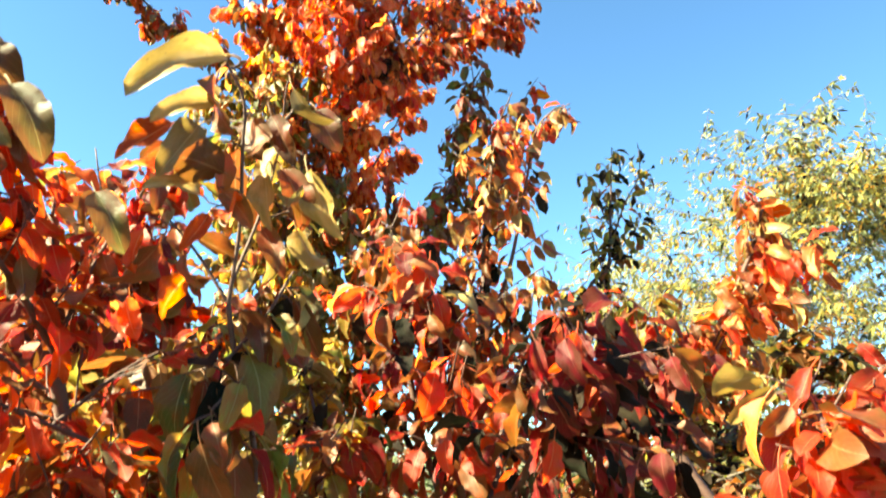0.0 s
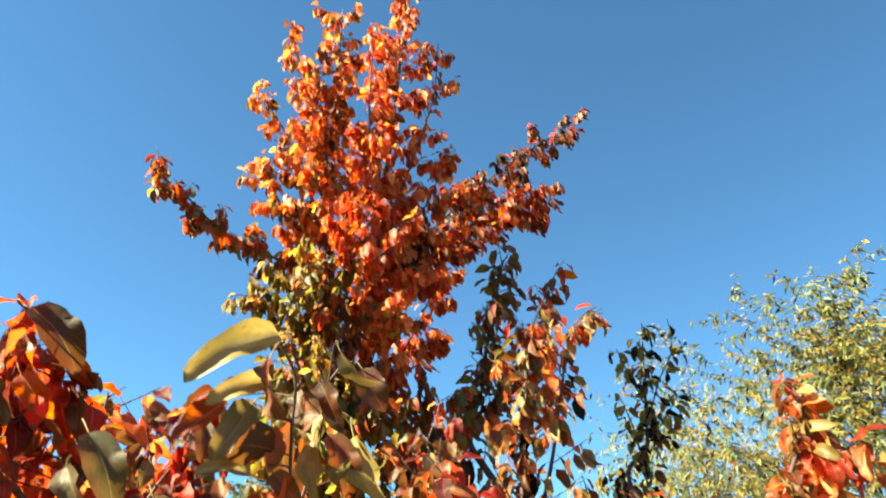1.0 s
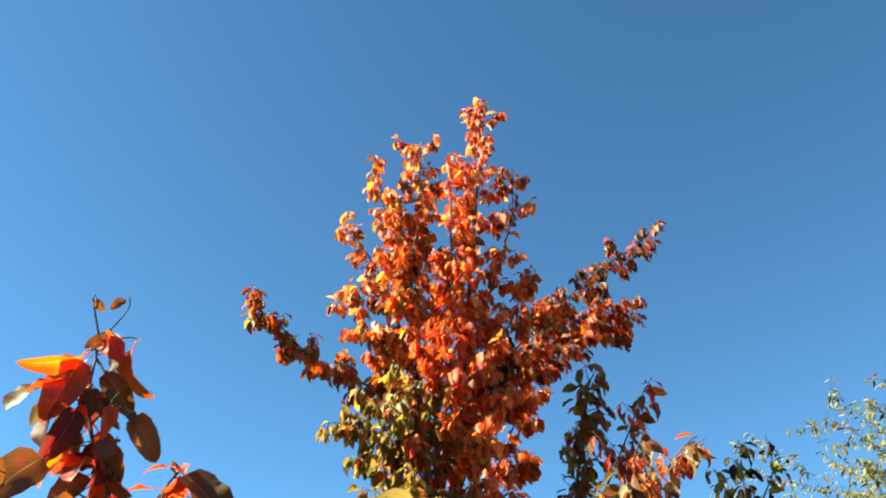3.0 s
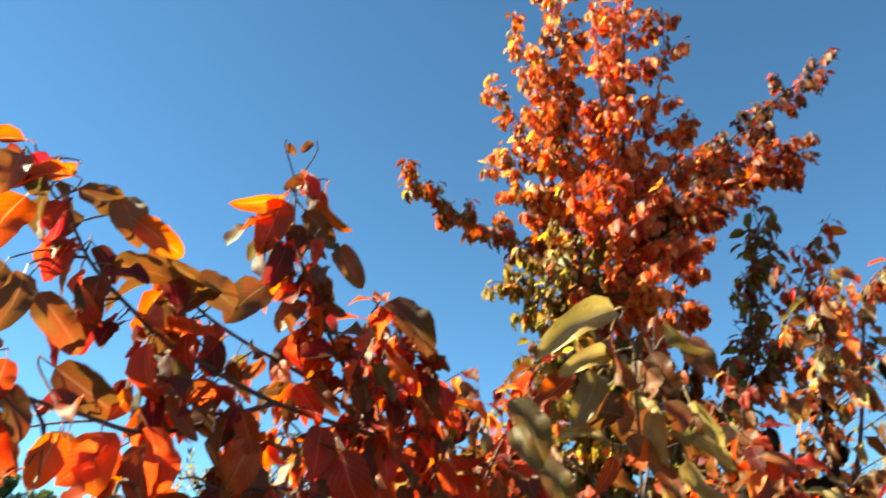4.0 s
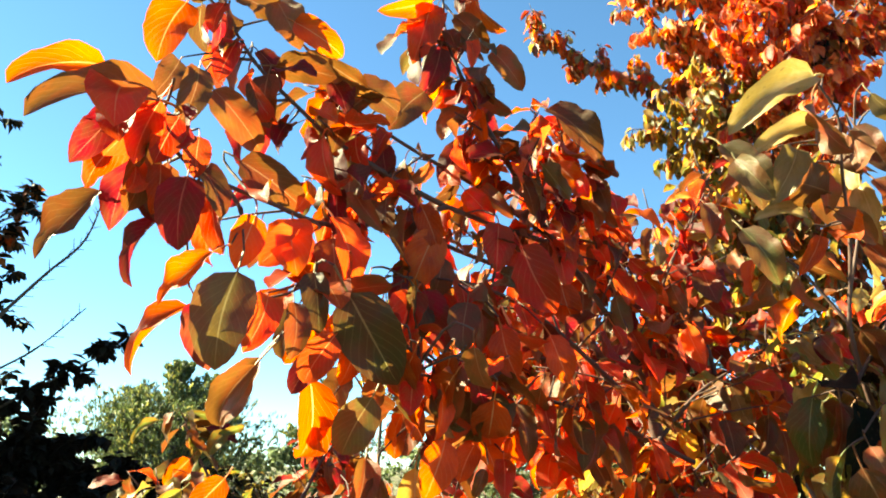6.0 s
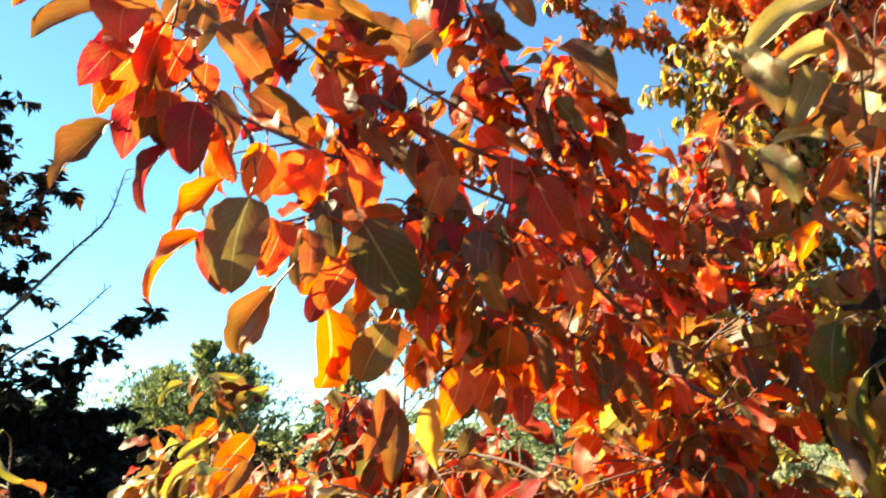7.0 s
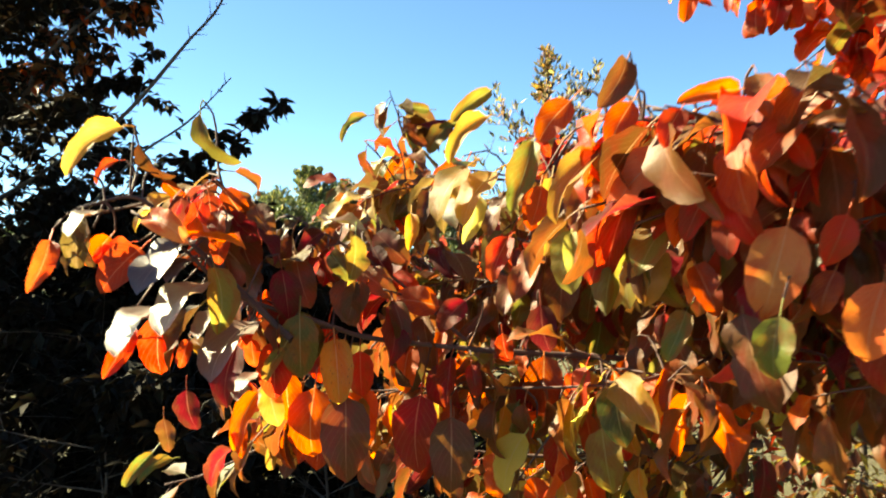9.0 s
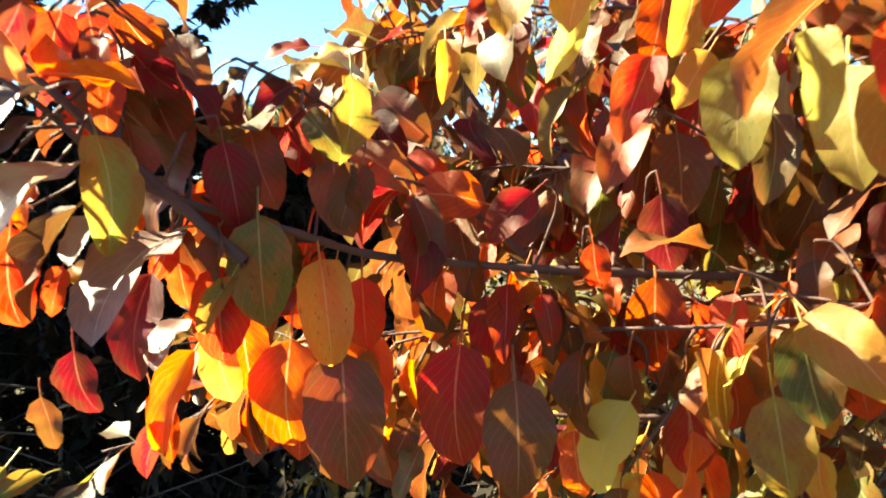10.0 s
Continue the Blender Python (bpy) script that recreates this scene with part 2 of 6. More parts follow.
def spline(pts, n):
    """n + 1 points along a smooth line through pts."""
    p = [Vector(q) for q in pts]
    p = [p[0] * 2 - p[1]] + p + [p[-1] * 2 - p[-2]]
    out = []
    for k in range(n + 1):
        s = k / n * (len(p) - 3)
        i = min(int(s), len(p) - 4)
        t = s - i
        a, b, c, d = p[i:i + 4]
        out.append(0.5 * (2 * b + (c - a) * t + (2 * a - 5 * b + 4 * c - d) * t * t + (3 * b - a - 3 * c + d) * t ** 3))
    return out


def tube(verts, faces, line, r0, r1, sides=6, knobs=0.0, rng=None):
    """Adds a tapered rod along line to verts and faces."""
    base = len(verts)
    n = len(line)
    ref = Vector((0.3, 0.5, 0.8)).normalized()
    for i, p in enumerate(line):
        d = (line[min(i + 1, n - 1)] - line[max(i - 1, 0)]).normalized()
        a = d.cross(ref).normalized()
        b = d.cross(a)
        r = r0 + (r1 - r0) * i / (n - 1)
        if rng and knobs:
            r *= 1 + knobs * rng.uniform(-0.5, 1.0)
        for k in range(sides):
            w = k * 2 * math.pi / sides
            verts.append(tuple(p + a * (r * math.cos(w)) + b * (r * math.sin(w))))
    for i in range(n - 1):
        for k in range(sides):
            q, s = base + i * sides + k, base + i * sides + (k + 1) % sides
            faces.append((q, s, s + sides, q + sides))
    verts.append(tuple(line[-1]))
    for k in range(sides):
        faces.append((base + (n - 1) * sides + k, base + (n - 1) * sides + (k + 1) % sides, len(verts) - 1))


def pick(rng, palette):
    """A colour key from {key: weight}."""
    keys = list(palette)
    return rng.choices(keys, [palette[k] for k in keys])[0]


NEAR = Vector((-0.6, 0.3, 1.7))        # the middle of the walk: leaves close to it become parts of their own


class Plant:
    """A shrub or tree: an Empty at its foot, its branches and its leaves."""

    def __init__(self, name, label, category, foot, palette, seed, size=0.08, bark=BARK, group="", far=False, droop=(-1.7, 0.1)):
        self.top = tagged(new(name), label, category, group)
        self.top.location = foot
        self.top.empty_display_size = 0.1
        self.foot, self.palette, self.size, self.bark = Vector(foot), palette, size, bark
        self.rng, self.far, self.wood, self.droop = random.Random(seed), far, ([], []), droop
        self.leaves, self.joints, self.set_leaves = [], [], []

    def child(self, name, me, label="", kind=""):
        ob = new(name, me)
        ob.parent = self.top
        tagged(ob, label, "", "", kind)
        return ob

    def branch(self, pts, r0=0.008, r1=0.002, leaves=0, shoots=0, reach=0.15, name="branch", palette=None, start=0.0, size=None, bark=None, spread=1.0, per_shoot=None):
        """A branch through pts with that many leaves on it, and shoots: side twigs of the length reach, leaved too."""
        rng = self.rng
        verts, faces, twigs = [], [], []
        n = max(6, 5 * len(pts))
        line = spline(pts, n)
        tube(verts, faces, line, r0, r1, 6, 0.15, rng)
        self.joints.extend(line)
        for k in range(leaves):
            s = start + (1 - start) * (k + rng.random()) / max(1, leaves)
            self.sprout(line, s, palette, size, spread)
        for k in range(shoots):
            s = start + (1 - start) * (k + rng.uniform(0.1, 0.9)) / shoots
            i = min(int(s * n), n - 1)
            p = line[i].lerp(line[i + 1], s * n - i)
            d = (line[i + 1] - line[i]).normalized()
            side = Vector((rng.gauss(0, 1), rng.gauss(0, 1), rng.gauss(0, 0.5)))
            side = (side - d * side.dot(d)).normalized()
            ln = reach * rng.uniform(0.45, 1.15) * (1.0 - 0.45 * s)
            q = p + (side * 0.8 + d * 0.6) * ln * 0.55
            e = p + (side * 0.85 + d * 0.75 + Vector((0, 0, -0.1))) * ln
            twig = spline([p, q, e], 5)
            if self.far:
                tube(self.wood[0], self.wood[1], [v - self.foot for v in twig], max(0.0018, r1 * 1.1), 0.0012, 3)
            else:
                tv, tf = [], []
                tube(tv, tf, [v - self.foot for v in twig], max(0.0016, r1 * 1.1), 0.0011, 4)
                twigs.append(mesh_of("twig", tv, tf, [bark or self.bark]))
            for j in range(max(2, int(ln / 0.02 * spread)) if per_shoot is None else per_shoot):
                self.sprout(twig, rng.uniform(0.25, 1.0) ** 0.8, palette, size, spread)
        off = [tuple(Vector(v) - self.foot) for v in verts]
        if self.far and name != "trunk":
            base = len(self.wood[0])
            self.wood[0].extend(off)
            self.wood[1].extend([tuple(k + base for k in f) for f in faces])
        else:
            ob = self.child(name, mesh_of(name, off, faces, [bark or self.bark]))
            for me in twigs:
                new("twig", me).parent = ob
        return line

    def sprout(self, line, s, palette=None, size=None, spread=1.0):
        """One leaf at the share s of a line: it stands out from the twig and hangs over."""
        rng = self.rng
        n = len(line) - 1
        i = min(int(s * n), n - 1)
        p = line[i].lerp(line[i + 1], s * n - i)
        d = (line[i + 1] - line[i]).normalized()
        side = Vector((rng.gauss(0, 1), rng.gauss(0, 1), rng.gauss(0, 0.6)))
        side = (side - d * side.dot(d) * 0.8).normalized()
        way = (side * 0.9 + d * 0.35 + Vector((0, 0, rng.uniform(*self.droop)))).normalized()
        if way.z > 0.15 and self.droop[1] < 0.3:
            way.z *= 0.2
        ln = (size or self.size) * rng.uniform(0.6, 1.12)
        normal = Vector((0, 0, 0.5)) + side * 0.85 + sun_to * 0.35 + Vector((rng.gauss(0, 0.5), rng.gauss(0, 0.5), rng.gauss(0, 0.2)))
        self.put(p, way, normal, ln, pick(rng, palette or self.palette), rng.randrange(8))

    def put(self, p, way, normal, ln, colour, shape):
        y = way.normalized()
        z = (normal - y * normal.dot(y))
        z = z.normalized() if z.length > 1e-4 else y.orthogonal().normalized()
        x = y.cross(z)
        m = Matrix((x, y, z)).transposed().to_4x4()
        self.leaves.append((Matrix.Translation(p) @ m @ Matrix.Scale(ln, 4), colour, shape))

    def leaf(self, base, tip, normal, colour, shape=0):
        """A single leaf whose stalk starts near base and whose blade ends at tip."""
        b, t = Vector(base), Vector(tip)
        v = SHAPES[shape][0]
        end, begin = Vector(v[-3]), Vector(v[15 + 2])
        # turn the bent leaf so that its blade runs from base to tip
        yl = (end - begin)
        ln = (t - b).length / yl.length
        y = (t - b).normalized()
        z = Vector(normal)
        z = (z - y * z.dot(y)).normalized()
        world_m = Matrix((y.cross(z), y, z)).transposed()
        yl.normalize()
        zl = Vector((0, 0, 1))
        zl = (zl - yl * zl.dot(yl)).normalized()
        local_m = Matrix((yl.cross(zl), yl, zl)).transposed()
        m = (world_m @ local_m.transposed()).to_4x4() @ Matrix.Scale(ln, 4)
        m = Matrix.Translation(b - (m @ begin)) @ m
        self.leaves.append((m, colour, shape))
        self.set_leaves.append((m.translation.copy(), (m.to_3x3() @ Vector((0, 1, 0.2))).normalized()))

    def finish(self, parts=300, shapes=None, label=""):
        """Makes the leaves: the nearest to the walk as parts, the others as one mesh."""
        inv = Matrix.Translation(-self.foot)
        # a thin twig from the nearest branch to each single leaf
        for p, d in self.set_leaves:
            q = min(self.joints, key=lambda j: (j - p).length)
            if 0.004 < (q - p).length < 0.1:
                verts, faces = [], []
                back = q.lerp(p, 0.6) - d * (q - p).length * 0.25
                tube(verts, faces, spline([q, back, p], 5), 0.0016, 0.0009, 4)
                self.child("twig", mesh_of("twig", [tuple(Vector(v) - self.foot) for v in verts], faces, [self.bark]))
        if self.wood[0]:
            self.child("wood", mesh_of("wood", self.wood[0], self.wood[1], [self.bark]), "bare limbs and twigs of the crown", "stuff")
        order = sorted(self.leaves, key=lambda q: (q[0].translation - NEAR).length)
        for m, colour, shape in order[:parts]:
            ob = self.child("leaf", leaf_data(shape, colour))
            ob.matrix_basis = inv @ m
        rest = order[parts:]
        if not rest:
            return
        shapes = shapes or SMALL
        V, F, U, M, base = [], [], [], [], 0
        used = sorted({c for _, c, _ in rest})
        for m, colour, shape in rest:
            v, f, uv = shapes[shape % len(shapes)]
            a = np.array(inv @ m)
            V.append(v @ a[:3, :3].T + a[:3, 3])
            U.append(uv)
            F.extend([tuple(k + base for k in q) for q in f])
            M.extend([used.index(colour)] * len(f))
            base += len(v)
        me = mesh_of("foliage", np.concatenate(V).tolist(), F, [LEAF[c] for c in used], np.concatenate(U), M)
        self.child("foliage", me, label, "stuff")


# ---- ground ----
def ground_material():
    m, n, l = node_material("rough_grass")
    bsdf, tex = n["Principled BSDF"], n.new("ShaderNodeTexCoord")
    a = noise_node(n, l, tex.outputs["Object"], 0.5, 4.0)
    b = noise_node(n, l, tex.outputs["Object"], 30.0, 6.0, 0.7)
    col = mix_colour(n, l, a, (0.06, 0.062, 0.02), (0.12, 0.095, 0.04))
    col = mix_colour(n, l, math_node(n, l, "MULTIPLY", b, 0.7), col, (0.045, 0.032, 0.016))
    l.new(col, bsdf.inputs["Base Color"])
    bump = n.new("ShaderNodeBump")
    bump.inputs["Strength"].default_value, bump.inputs["Distance"].default_value = 0.8, 0.05
    l.new(b, bump.inputs["Height"])
    l.new(bump.outputs[0], bsdf.inputs["Normal"])
    bsdf.inputs["Roughness"].default_value = 0.95
    return m


def build_ground():
    xs = [-900, -300, -100, -40] + [-20 + k * 1.0 for k in range(41)] + [40, 100, 300, 900]
    verts, faces, n = [], [], len(xs)
    for y in xs:
        for x in xs:
            near = abs(x) < 30 and abs(y) < 30
            verts.append((x, y, 0.06 * noise.noise((x * 0.4, y * 0.4, 0.0)) - 0.03 if near else -0.03))
    for j in range(n - 1):
        for i in range(n - 1):
            a = j * n + i
            faces.append((a, a + 1, a + 1 + n, a + n))
    ob = new("ground", mesh_of("ground", verts, faces, [ground_material()]))
    tagged(ob, "rough autumn grass between the young trees", "ground", kind="structure")


build_ground()

# ---- the young pear trees round the camera ----
ROW = "young pear trees in a row"
RED = {"red": 4.5, "crimson": 4, "orange": 0.7, "brown": 5, "green": 1.2, "coral": 0.8, "tan": 0.8}
WARM = {"orange": 5, "red": 4, "gold": 0.7, "brown": 2, "green": 0.5}
GREENISH = {"green": 5, "brown": 3, "gold": 0.8, "orange": 0.5, "tan": 1, "dusk": 1.5}
MIXED = {"red": 3, "orange": 2.0, "gold": 1.0, "brown": 5, "green": 4, "crimson": 2, "tan": 1}

OLIVE = {"green": 5, "tan": 2, "gold": 2.5, "brown": 1, "coral": 0.7}

# the tall one
tall = Plant("pear_tree", "tall slender pear tree with orange-red autumn leaves, green low down", "tree", (-0.55, 3.2, 0.0), WARM, 1, 0.072, group=ROW, droop=(-2.8, -0.5))
tall.branch([(-0.55, 3.2, -0.05), (-0.54, 3.19, 0.9), *[(-0.886, 3.135, 1.799), (-0.879, 3.137, 2.292), (-0.885, 3.135, 2.609)]], 0.04, 0.022, name="trunk")
tall.branch([(-0.885, 3.135, 2.609), (-0.837, 3.148, 3.151), (-0.780, 3.162, 3.930), (-0.731, 3.173, 4.609), (-0.700, 3.181, 5.27)], 0.02, 0.003, 60, 60, 0.25, palette={"orange": 3, "coral": 8, "red": 3.8, "brown": 1.5}, spread=2.5)
tall.branch([(-0.915, 3.127, 2.609), (-0.998, 3.050, 3.276), (-1.028, 3.041, 3.840), (-1.037, 3.038, 4.308), (-1.034, 3.038, 4.926)], 0.018, 0.003, 60, 64, 0.27, palette={"orange": 3, "coral": 10, "gold": 1, "red": 3.8, "tan": 1, "brown": 3}, spread=2.5)
tall.branch([(-1.022, 3.042, 3.394), (-1.162, 2.929, 3.869), (-1.381, 2.836, 4.266)], 0.007, 0.002, 50, 16, 0.17, palette={"orange": 3, "coral": 10, "gold": 1, "tan": 2, "brown": 3}, spread=2.5)
tall.branch([(-1.028, 3.040, 3.806), (-1.140, 2.938, 4.299), (-1.270, 2.886, 4.629)], 0.007, 0.002, 46, 14, 0.16, palette={"orange": 3, "coral": 10, "gold": 1, "tan": 1, "brown": 3}, spread=2.5)
tall.branch([(-0.910, 3.128, 2.781), (-0.997, 3.082, 3.063), (-1.187, 2.984, 3.318), (-1.445, 2.862, 3.44), (-1.62, 2.764, 3.61), (-1.745, 2.684, 3.705)], 0.009, 0.002, 74, 26, 0.2, palette={"tan": 1, "brown": 5, "orange": 3, "red": 2.6, "green": 2}, start=0.3, spread=2.5)
# dark side of the tree: near-black leaves stand in for shade
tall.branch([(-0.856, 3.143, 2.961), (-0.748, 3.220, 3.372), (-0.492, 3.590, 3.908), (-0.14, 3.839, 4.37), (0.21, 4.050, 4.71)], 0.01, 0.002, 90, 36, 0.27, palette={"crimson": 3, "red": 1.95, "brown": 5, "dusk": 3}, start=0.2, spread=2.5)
tall.branch([(-0.861, 3.141, 2.805), (-0.714, 3.289, 3.277), (-0.445, 3.596, 3.761), (-0.220, 3.725, 4.005), (-0.012, 3.790, 4.031)], 0.009, 0.002, 110, 34, 0.26, palette={"red": 3.8, "coral": 3, "crimson": 2, "brown": 3, "orange": 2}, start=0.2, spread=2.5)
tall.branch([(-0.901, 3.131, 2.681), (-1.049, 2.917, 2.959), (-1.192, 2.864, 3.101), (-1.308, 2.815, 3.111)], 0.007, 0.002, 44, 12, 0.15, palette=OLIVE, spread=2.5)
tall.branch([(-0.891, 3.134, 2.633), (-0.733, 3.285, 2.940), (-0.657, 3.565, 3.318), (-0.580, 3.577, 3.570)], 0.008, 0.002, 60, 22, 0.24, palette={"red": 3.8, "coral": 7, "orange": 3, "brown": 1}, spread=2.5)
tall.branch([(-0.896, 3.080, 2.371), (-0.985, 2.875, 2.648), (-1.070, 2.793, 2.919), (-1.061, 2.796, 3.232)], 0.008, 0.002, 60, 34, 0.28, palette=OLIVE, spread=2.5)
tall.branch([(-0.888, 3.083, 2.285), (-0.863, 2.861, 2.568), (-0.900, 2.850, 2.919), (-0.898, 2.903, 3.200)], 0.008, 0.002, 60, 34, 0.26, palette={"green": 4, "brown": 3, "orange": 2}, spread=2.5)
tall.branch([(-0.776, 3.327, 1.493), (-0.777, 3.099, 1.937), (-0.842, 2.965, 2.236), (-0.899, 2.831, 2.412)], 0.009, 0.002, 70, 34, 0.32, palette=OLIVE, spread=2.5)
tall.branch([(-0.731, 3.338, 1.493), (-0.646, 3.132, 1.937), (-0.586, 3.033, 2.380), (-0.545, 3.041, 2.669)], 0.009, 0.002, 70, 34, 0.32, palette={"brown": 4, "red": 3.9, "green": 2}, spread=2.5)
tall.branch([(-0.796, 3.158, 3.535), (-0.648, 3.190, 3.990), (-0.550, 3.208, 4.387), (-0.525, 3.211, 4.750)], 0.007, 0.002, 50, 18, 0.2, palette={"red": 3.8, "coral": 8, "orange": 3, "brown": 3, "crimson": 2}, spread=2.5)
tall.branch([(-0.808, 3.155, 3.235), (-0.675, 3.185, 3.528), (-0.546, 3.208, 3.808), (-0.503, 3.215, 4.010)], 0.007, 0.002, 40, 16, 0.2, palette={"red": 3.8, "coral": 10, "gold": 1, "orange": 3, "brown": 3}, spread=2.5)
tall.branch([(-0.902, 3.016, 2.823), (-0.793, 2.932, 3.090), (-0.709, 2.952, 3.362), (-0.681, 2.959, 3.691)], 0.007, 0.002, 50, 24, 0.26, palette={"red": 3.8, "coral": 10, "gold": 1, "orange": 3}, spread=2.5)
tall.branch([(-0.998, 3.050, 3.219), (-1.147, 2.946, 3.489), (-1.294, 2.887, 3.737), (-1.337, 2.867, 3.867)], 0.006, 0.002, 50, 18, 0.17, palette={"orange": 3, "coral": 7, "tan": 1, "brown": 3, "green": 1}, spread=2.5)
tall.branch([(-0.942, 3.015, 3.429), (-1.038, 2.879, 3.683), (-1.093, 2.859, 4.015), (-1.068, 2.868, 4.304)], 0.006, 0.002, 50, 22, 0.22, palette={"orange": 3, "coral": 10, "gold": 1, "red": 3.8, "tan": 1}, spread=2.5)
tall.branch([(-0.837, 3.127, 3.007), (-0.634, 3.295, 3.449), (-0.473, 3.421, 3.777), (-0.359, 3.434, 3.901)], 0.006, 0.002, 60, 22, 0.24, palette={"red": 3.8, "coral": 10, "gold": 1, "brown": 3, "crimson": 2}, spread=2.5)
tall.branch([(-0.828, 3.047, 3.804), (-0.821, 2.945, 4.045), (-0.826, 2.944, 4.374), (-0.803, 2.950, 4.691)], 0.005, 0.002, 50, 20, 0.2, palette={"coral": 7, "orange": 4, "red": 3.8}, spread=2.5)
tall.branch([(-0.821, 2.945, 3.152), (-0.762, 2.857, 3.382), (-0.739, 2.863, 3.678), (-0.769, 2.855, 3.938)], 0.005, 0.002, 50, 24, 0.24, palette={"coral": 3, "orange": 3, "red": 3.8}, spread=2.5)
tall.branch([(-0.891, 3.110, 1.701), (-0.994, 2.980, 2.103), (-1.106, 2.946, 2.417), (-1.152, 2.931, 2.632)], 0.007, 0.002, 60, 30, 0.28, palette=OLIVE, spread=2.5)
tall.branch([(-0.825, 3.125, 1.802), (-0.832, 3.021, 2.204), (-0.825, 2.972, 2.521), (-0.846, 2.967, 2.706)], 0.007, 0.002, 60, 30, 0.28, palette=OLIVE, spread=2.5)
tall.branch([(-0.746, 3.141, 1.706), (-0.680, 3.052, 2.094), (-0.646, 2.956, 2.364), (-0.652, 2.955, 2.622)], 0.007, 0.002, 60, 30, 0.28, palette={"green": 4, "orange": 2, "coral": 3, "tan": 2}, spread=2.5)
tall.finish(300, label="orange and green leaves on the higher branches")

# shoots to the side of the tall one
shoot_c = Plant("pear_tree", "young pear tree with brown-red leaves beside the tall tree", "tree", (0.3, 2.2, 0.0), {"brown": 4, "tan": 3, "coral": 2.0, "red": 2.5, "dusk": 1}, 2, 0.058, group=ROW, droop=(-2.2, -0.2))
shoot_c.branch([(0.3, 2.2, -0.05), (0.28, 2.0, 0.8), *[(-0.125, 1.922, 1.710), (-0.108, 1.924, 1.946), (-0.090, 1.925, 2.184), (-0.075, 1.926, 2.363), (-0.066, 1.927, 2.527)]], 0.02, 0.003, 120, 40, 0.2, name="trunk", start=0.4)
shoot_c.branch([(-0.108, 1.924, 1.946), (-0.035, 1.928, 2.140), (0.013, 1.930, 2.359), (0.047, 1.930, 2.513), (0.100, 1.929, 2.573)], 0.006, 0.0015, 60, 18, 0.14)
shoot_c.branch([(-0.116, 1.923, 1.839), (-0.189, 1.814, 2.011), (-0.267, 1.802, 2.158), (-0.307, 1.794, 2.227)], 0.008, 0.002, 34, 9, 0.2, palette=RED)
shoot_c.branch([(-0.118, 1.923, 1.761), (-0.001, 1.929, 1.904), (0.070, 1.930, 2.024), (0.046, 1.930, 2.109)], 0.008, 0.002, 30, 9, 0.2)
shoot_c.finish(300)

shoot_b = Plant("pear_tree", "young pear tree with dark green-brown drooping leaves behind the others", "tree", (0.55, 3.6, 0.0), {"brown": 5, "green": 4, "crimson": 1}, 3, 0.085, group=ROW)
shoot_b.branch([(0.55, 3.6, -0.05), (0.55, 3.55, 1.2), *[(-0.400, 3.329, 2.524), (-0.349, 3.334, 2.864), (-0.286, 3.340, 3.183), (-0.229, 3.344, 3.440)]], 0.022, 0.003, 130, 30, 0.22, name="trunk", start=0.35)
shoot_b.branch([(-0.366, 3.333, 2.617), (-0.243, 3.393, 2.871), (-0.109, 3.449, 3.146), (0.024, 3.500, 3.436)], 0.006, 0.0018, 50, 14, 0.18, palette={"brown": 5, "red": 3, "orange": 2})
shoot_b.finish(200)

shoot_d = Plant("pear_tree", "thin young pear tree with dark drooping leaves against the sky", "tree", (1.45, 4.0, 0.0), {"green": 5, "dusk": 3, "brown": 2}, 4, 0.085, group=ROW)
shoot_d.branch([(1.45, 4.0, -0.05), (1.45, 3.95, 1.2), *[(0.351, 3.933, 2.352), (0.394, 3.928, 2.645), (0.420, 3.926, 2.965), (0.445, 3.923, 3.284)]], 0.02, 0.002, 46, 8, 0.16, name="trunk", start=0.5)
shoot_d.branch([(0.373, 3.930, 2.447), (0.338, 3.934, 2.729), (0.278, 3.939, 2.926)], 0.006, 0.002, 22)
shoot_d.branch([(0.473, 4.107, 2.226), (0.341, 4.119, 2.410), (0.223, 4.026, 2.486)], 0.006, 0.002, 30, 8, 0.2)
shoot_d.branch([(0.393, 3.928, 2.697), (0.488, 3.917, 2.956), (0.574, 3.905, 3.114), (0.577, 3.905, 3.291)], 0.005, 0.0015, 18, 3, 0.1)
shoot_d.branch([(0.394, 3.928, 2.645), (0.511, 3.914, 2.790), (0.571, 3.906, 2.890)], 0.005, 0.0015, 14, 3, 0.1)
shoot_d.branch([(0.404, 3.927, 2.856), (0.339, 3.934, 3.033), (0.298, 3.937, 3.156)], 0.005, 0.0015, 14, 2, 0.1)
shoot_d.finish(200)

shoot_f = Plant("pear_tree", "young pear tree with orange and red leaves on a leaning shoot", "tree", (1.0, 2.3, 0.0), {"orange": 2, "coral": 3, "red": 2.5, "brown": 4, "tan": 2}, 5, 0.085, group=ROW)
shoot_f.branch([(1.0, 2.3, -0.05), (0.98, 2.3, 0.8), *[(0.410, 2.400, 1.710), (0.471, 2.390, 1.898), (0.582, 2.366, 2.122), (0.667, 2.343, 2.300), (0.703, 2.333, 2.435)]], 0.02, 0.003, 110, 24, 0.24, name="trunk", start=0.35)
shoot_f.branch([(0.471, 2.390, 1.898), (0.592, 2.363, 2.071), (0.708, 2.331, 2.211), (0.801, 2.301, 2.283)], 0.008, 0.002, 40, 9, 0.18)
shoot_f.branch([(0.430, 2.397, 1.772), (0.384, 2.303, 1.955), (0.348, 2.309, 2.085), (0.274, 2.318, 2.155)], 0.008, 0.002, 36, 8, 0.2, palette={"brown": 5, "green": 3, "red": 2})
shoot_f.finish(300)

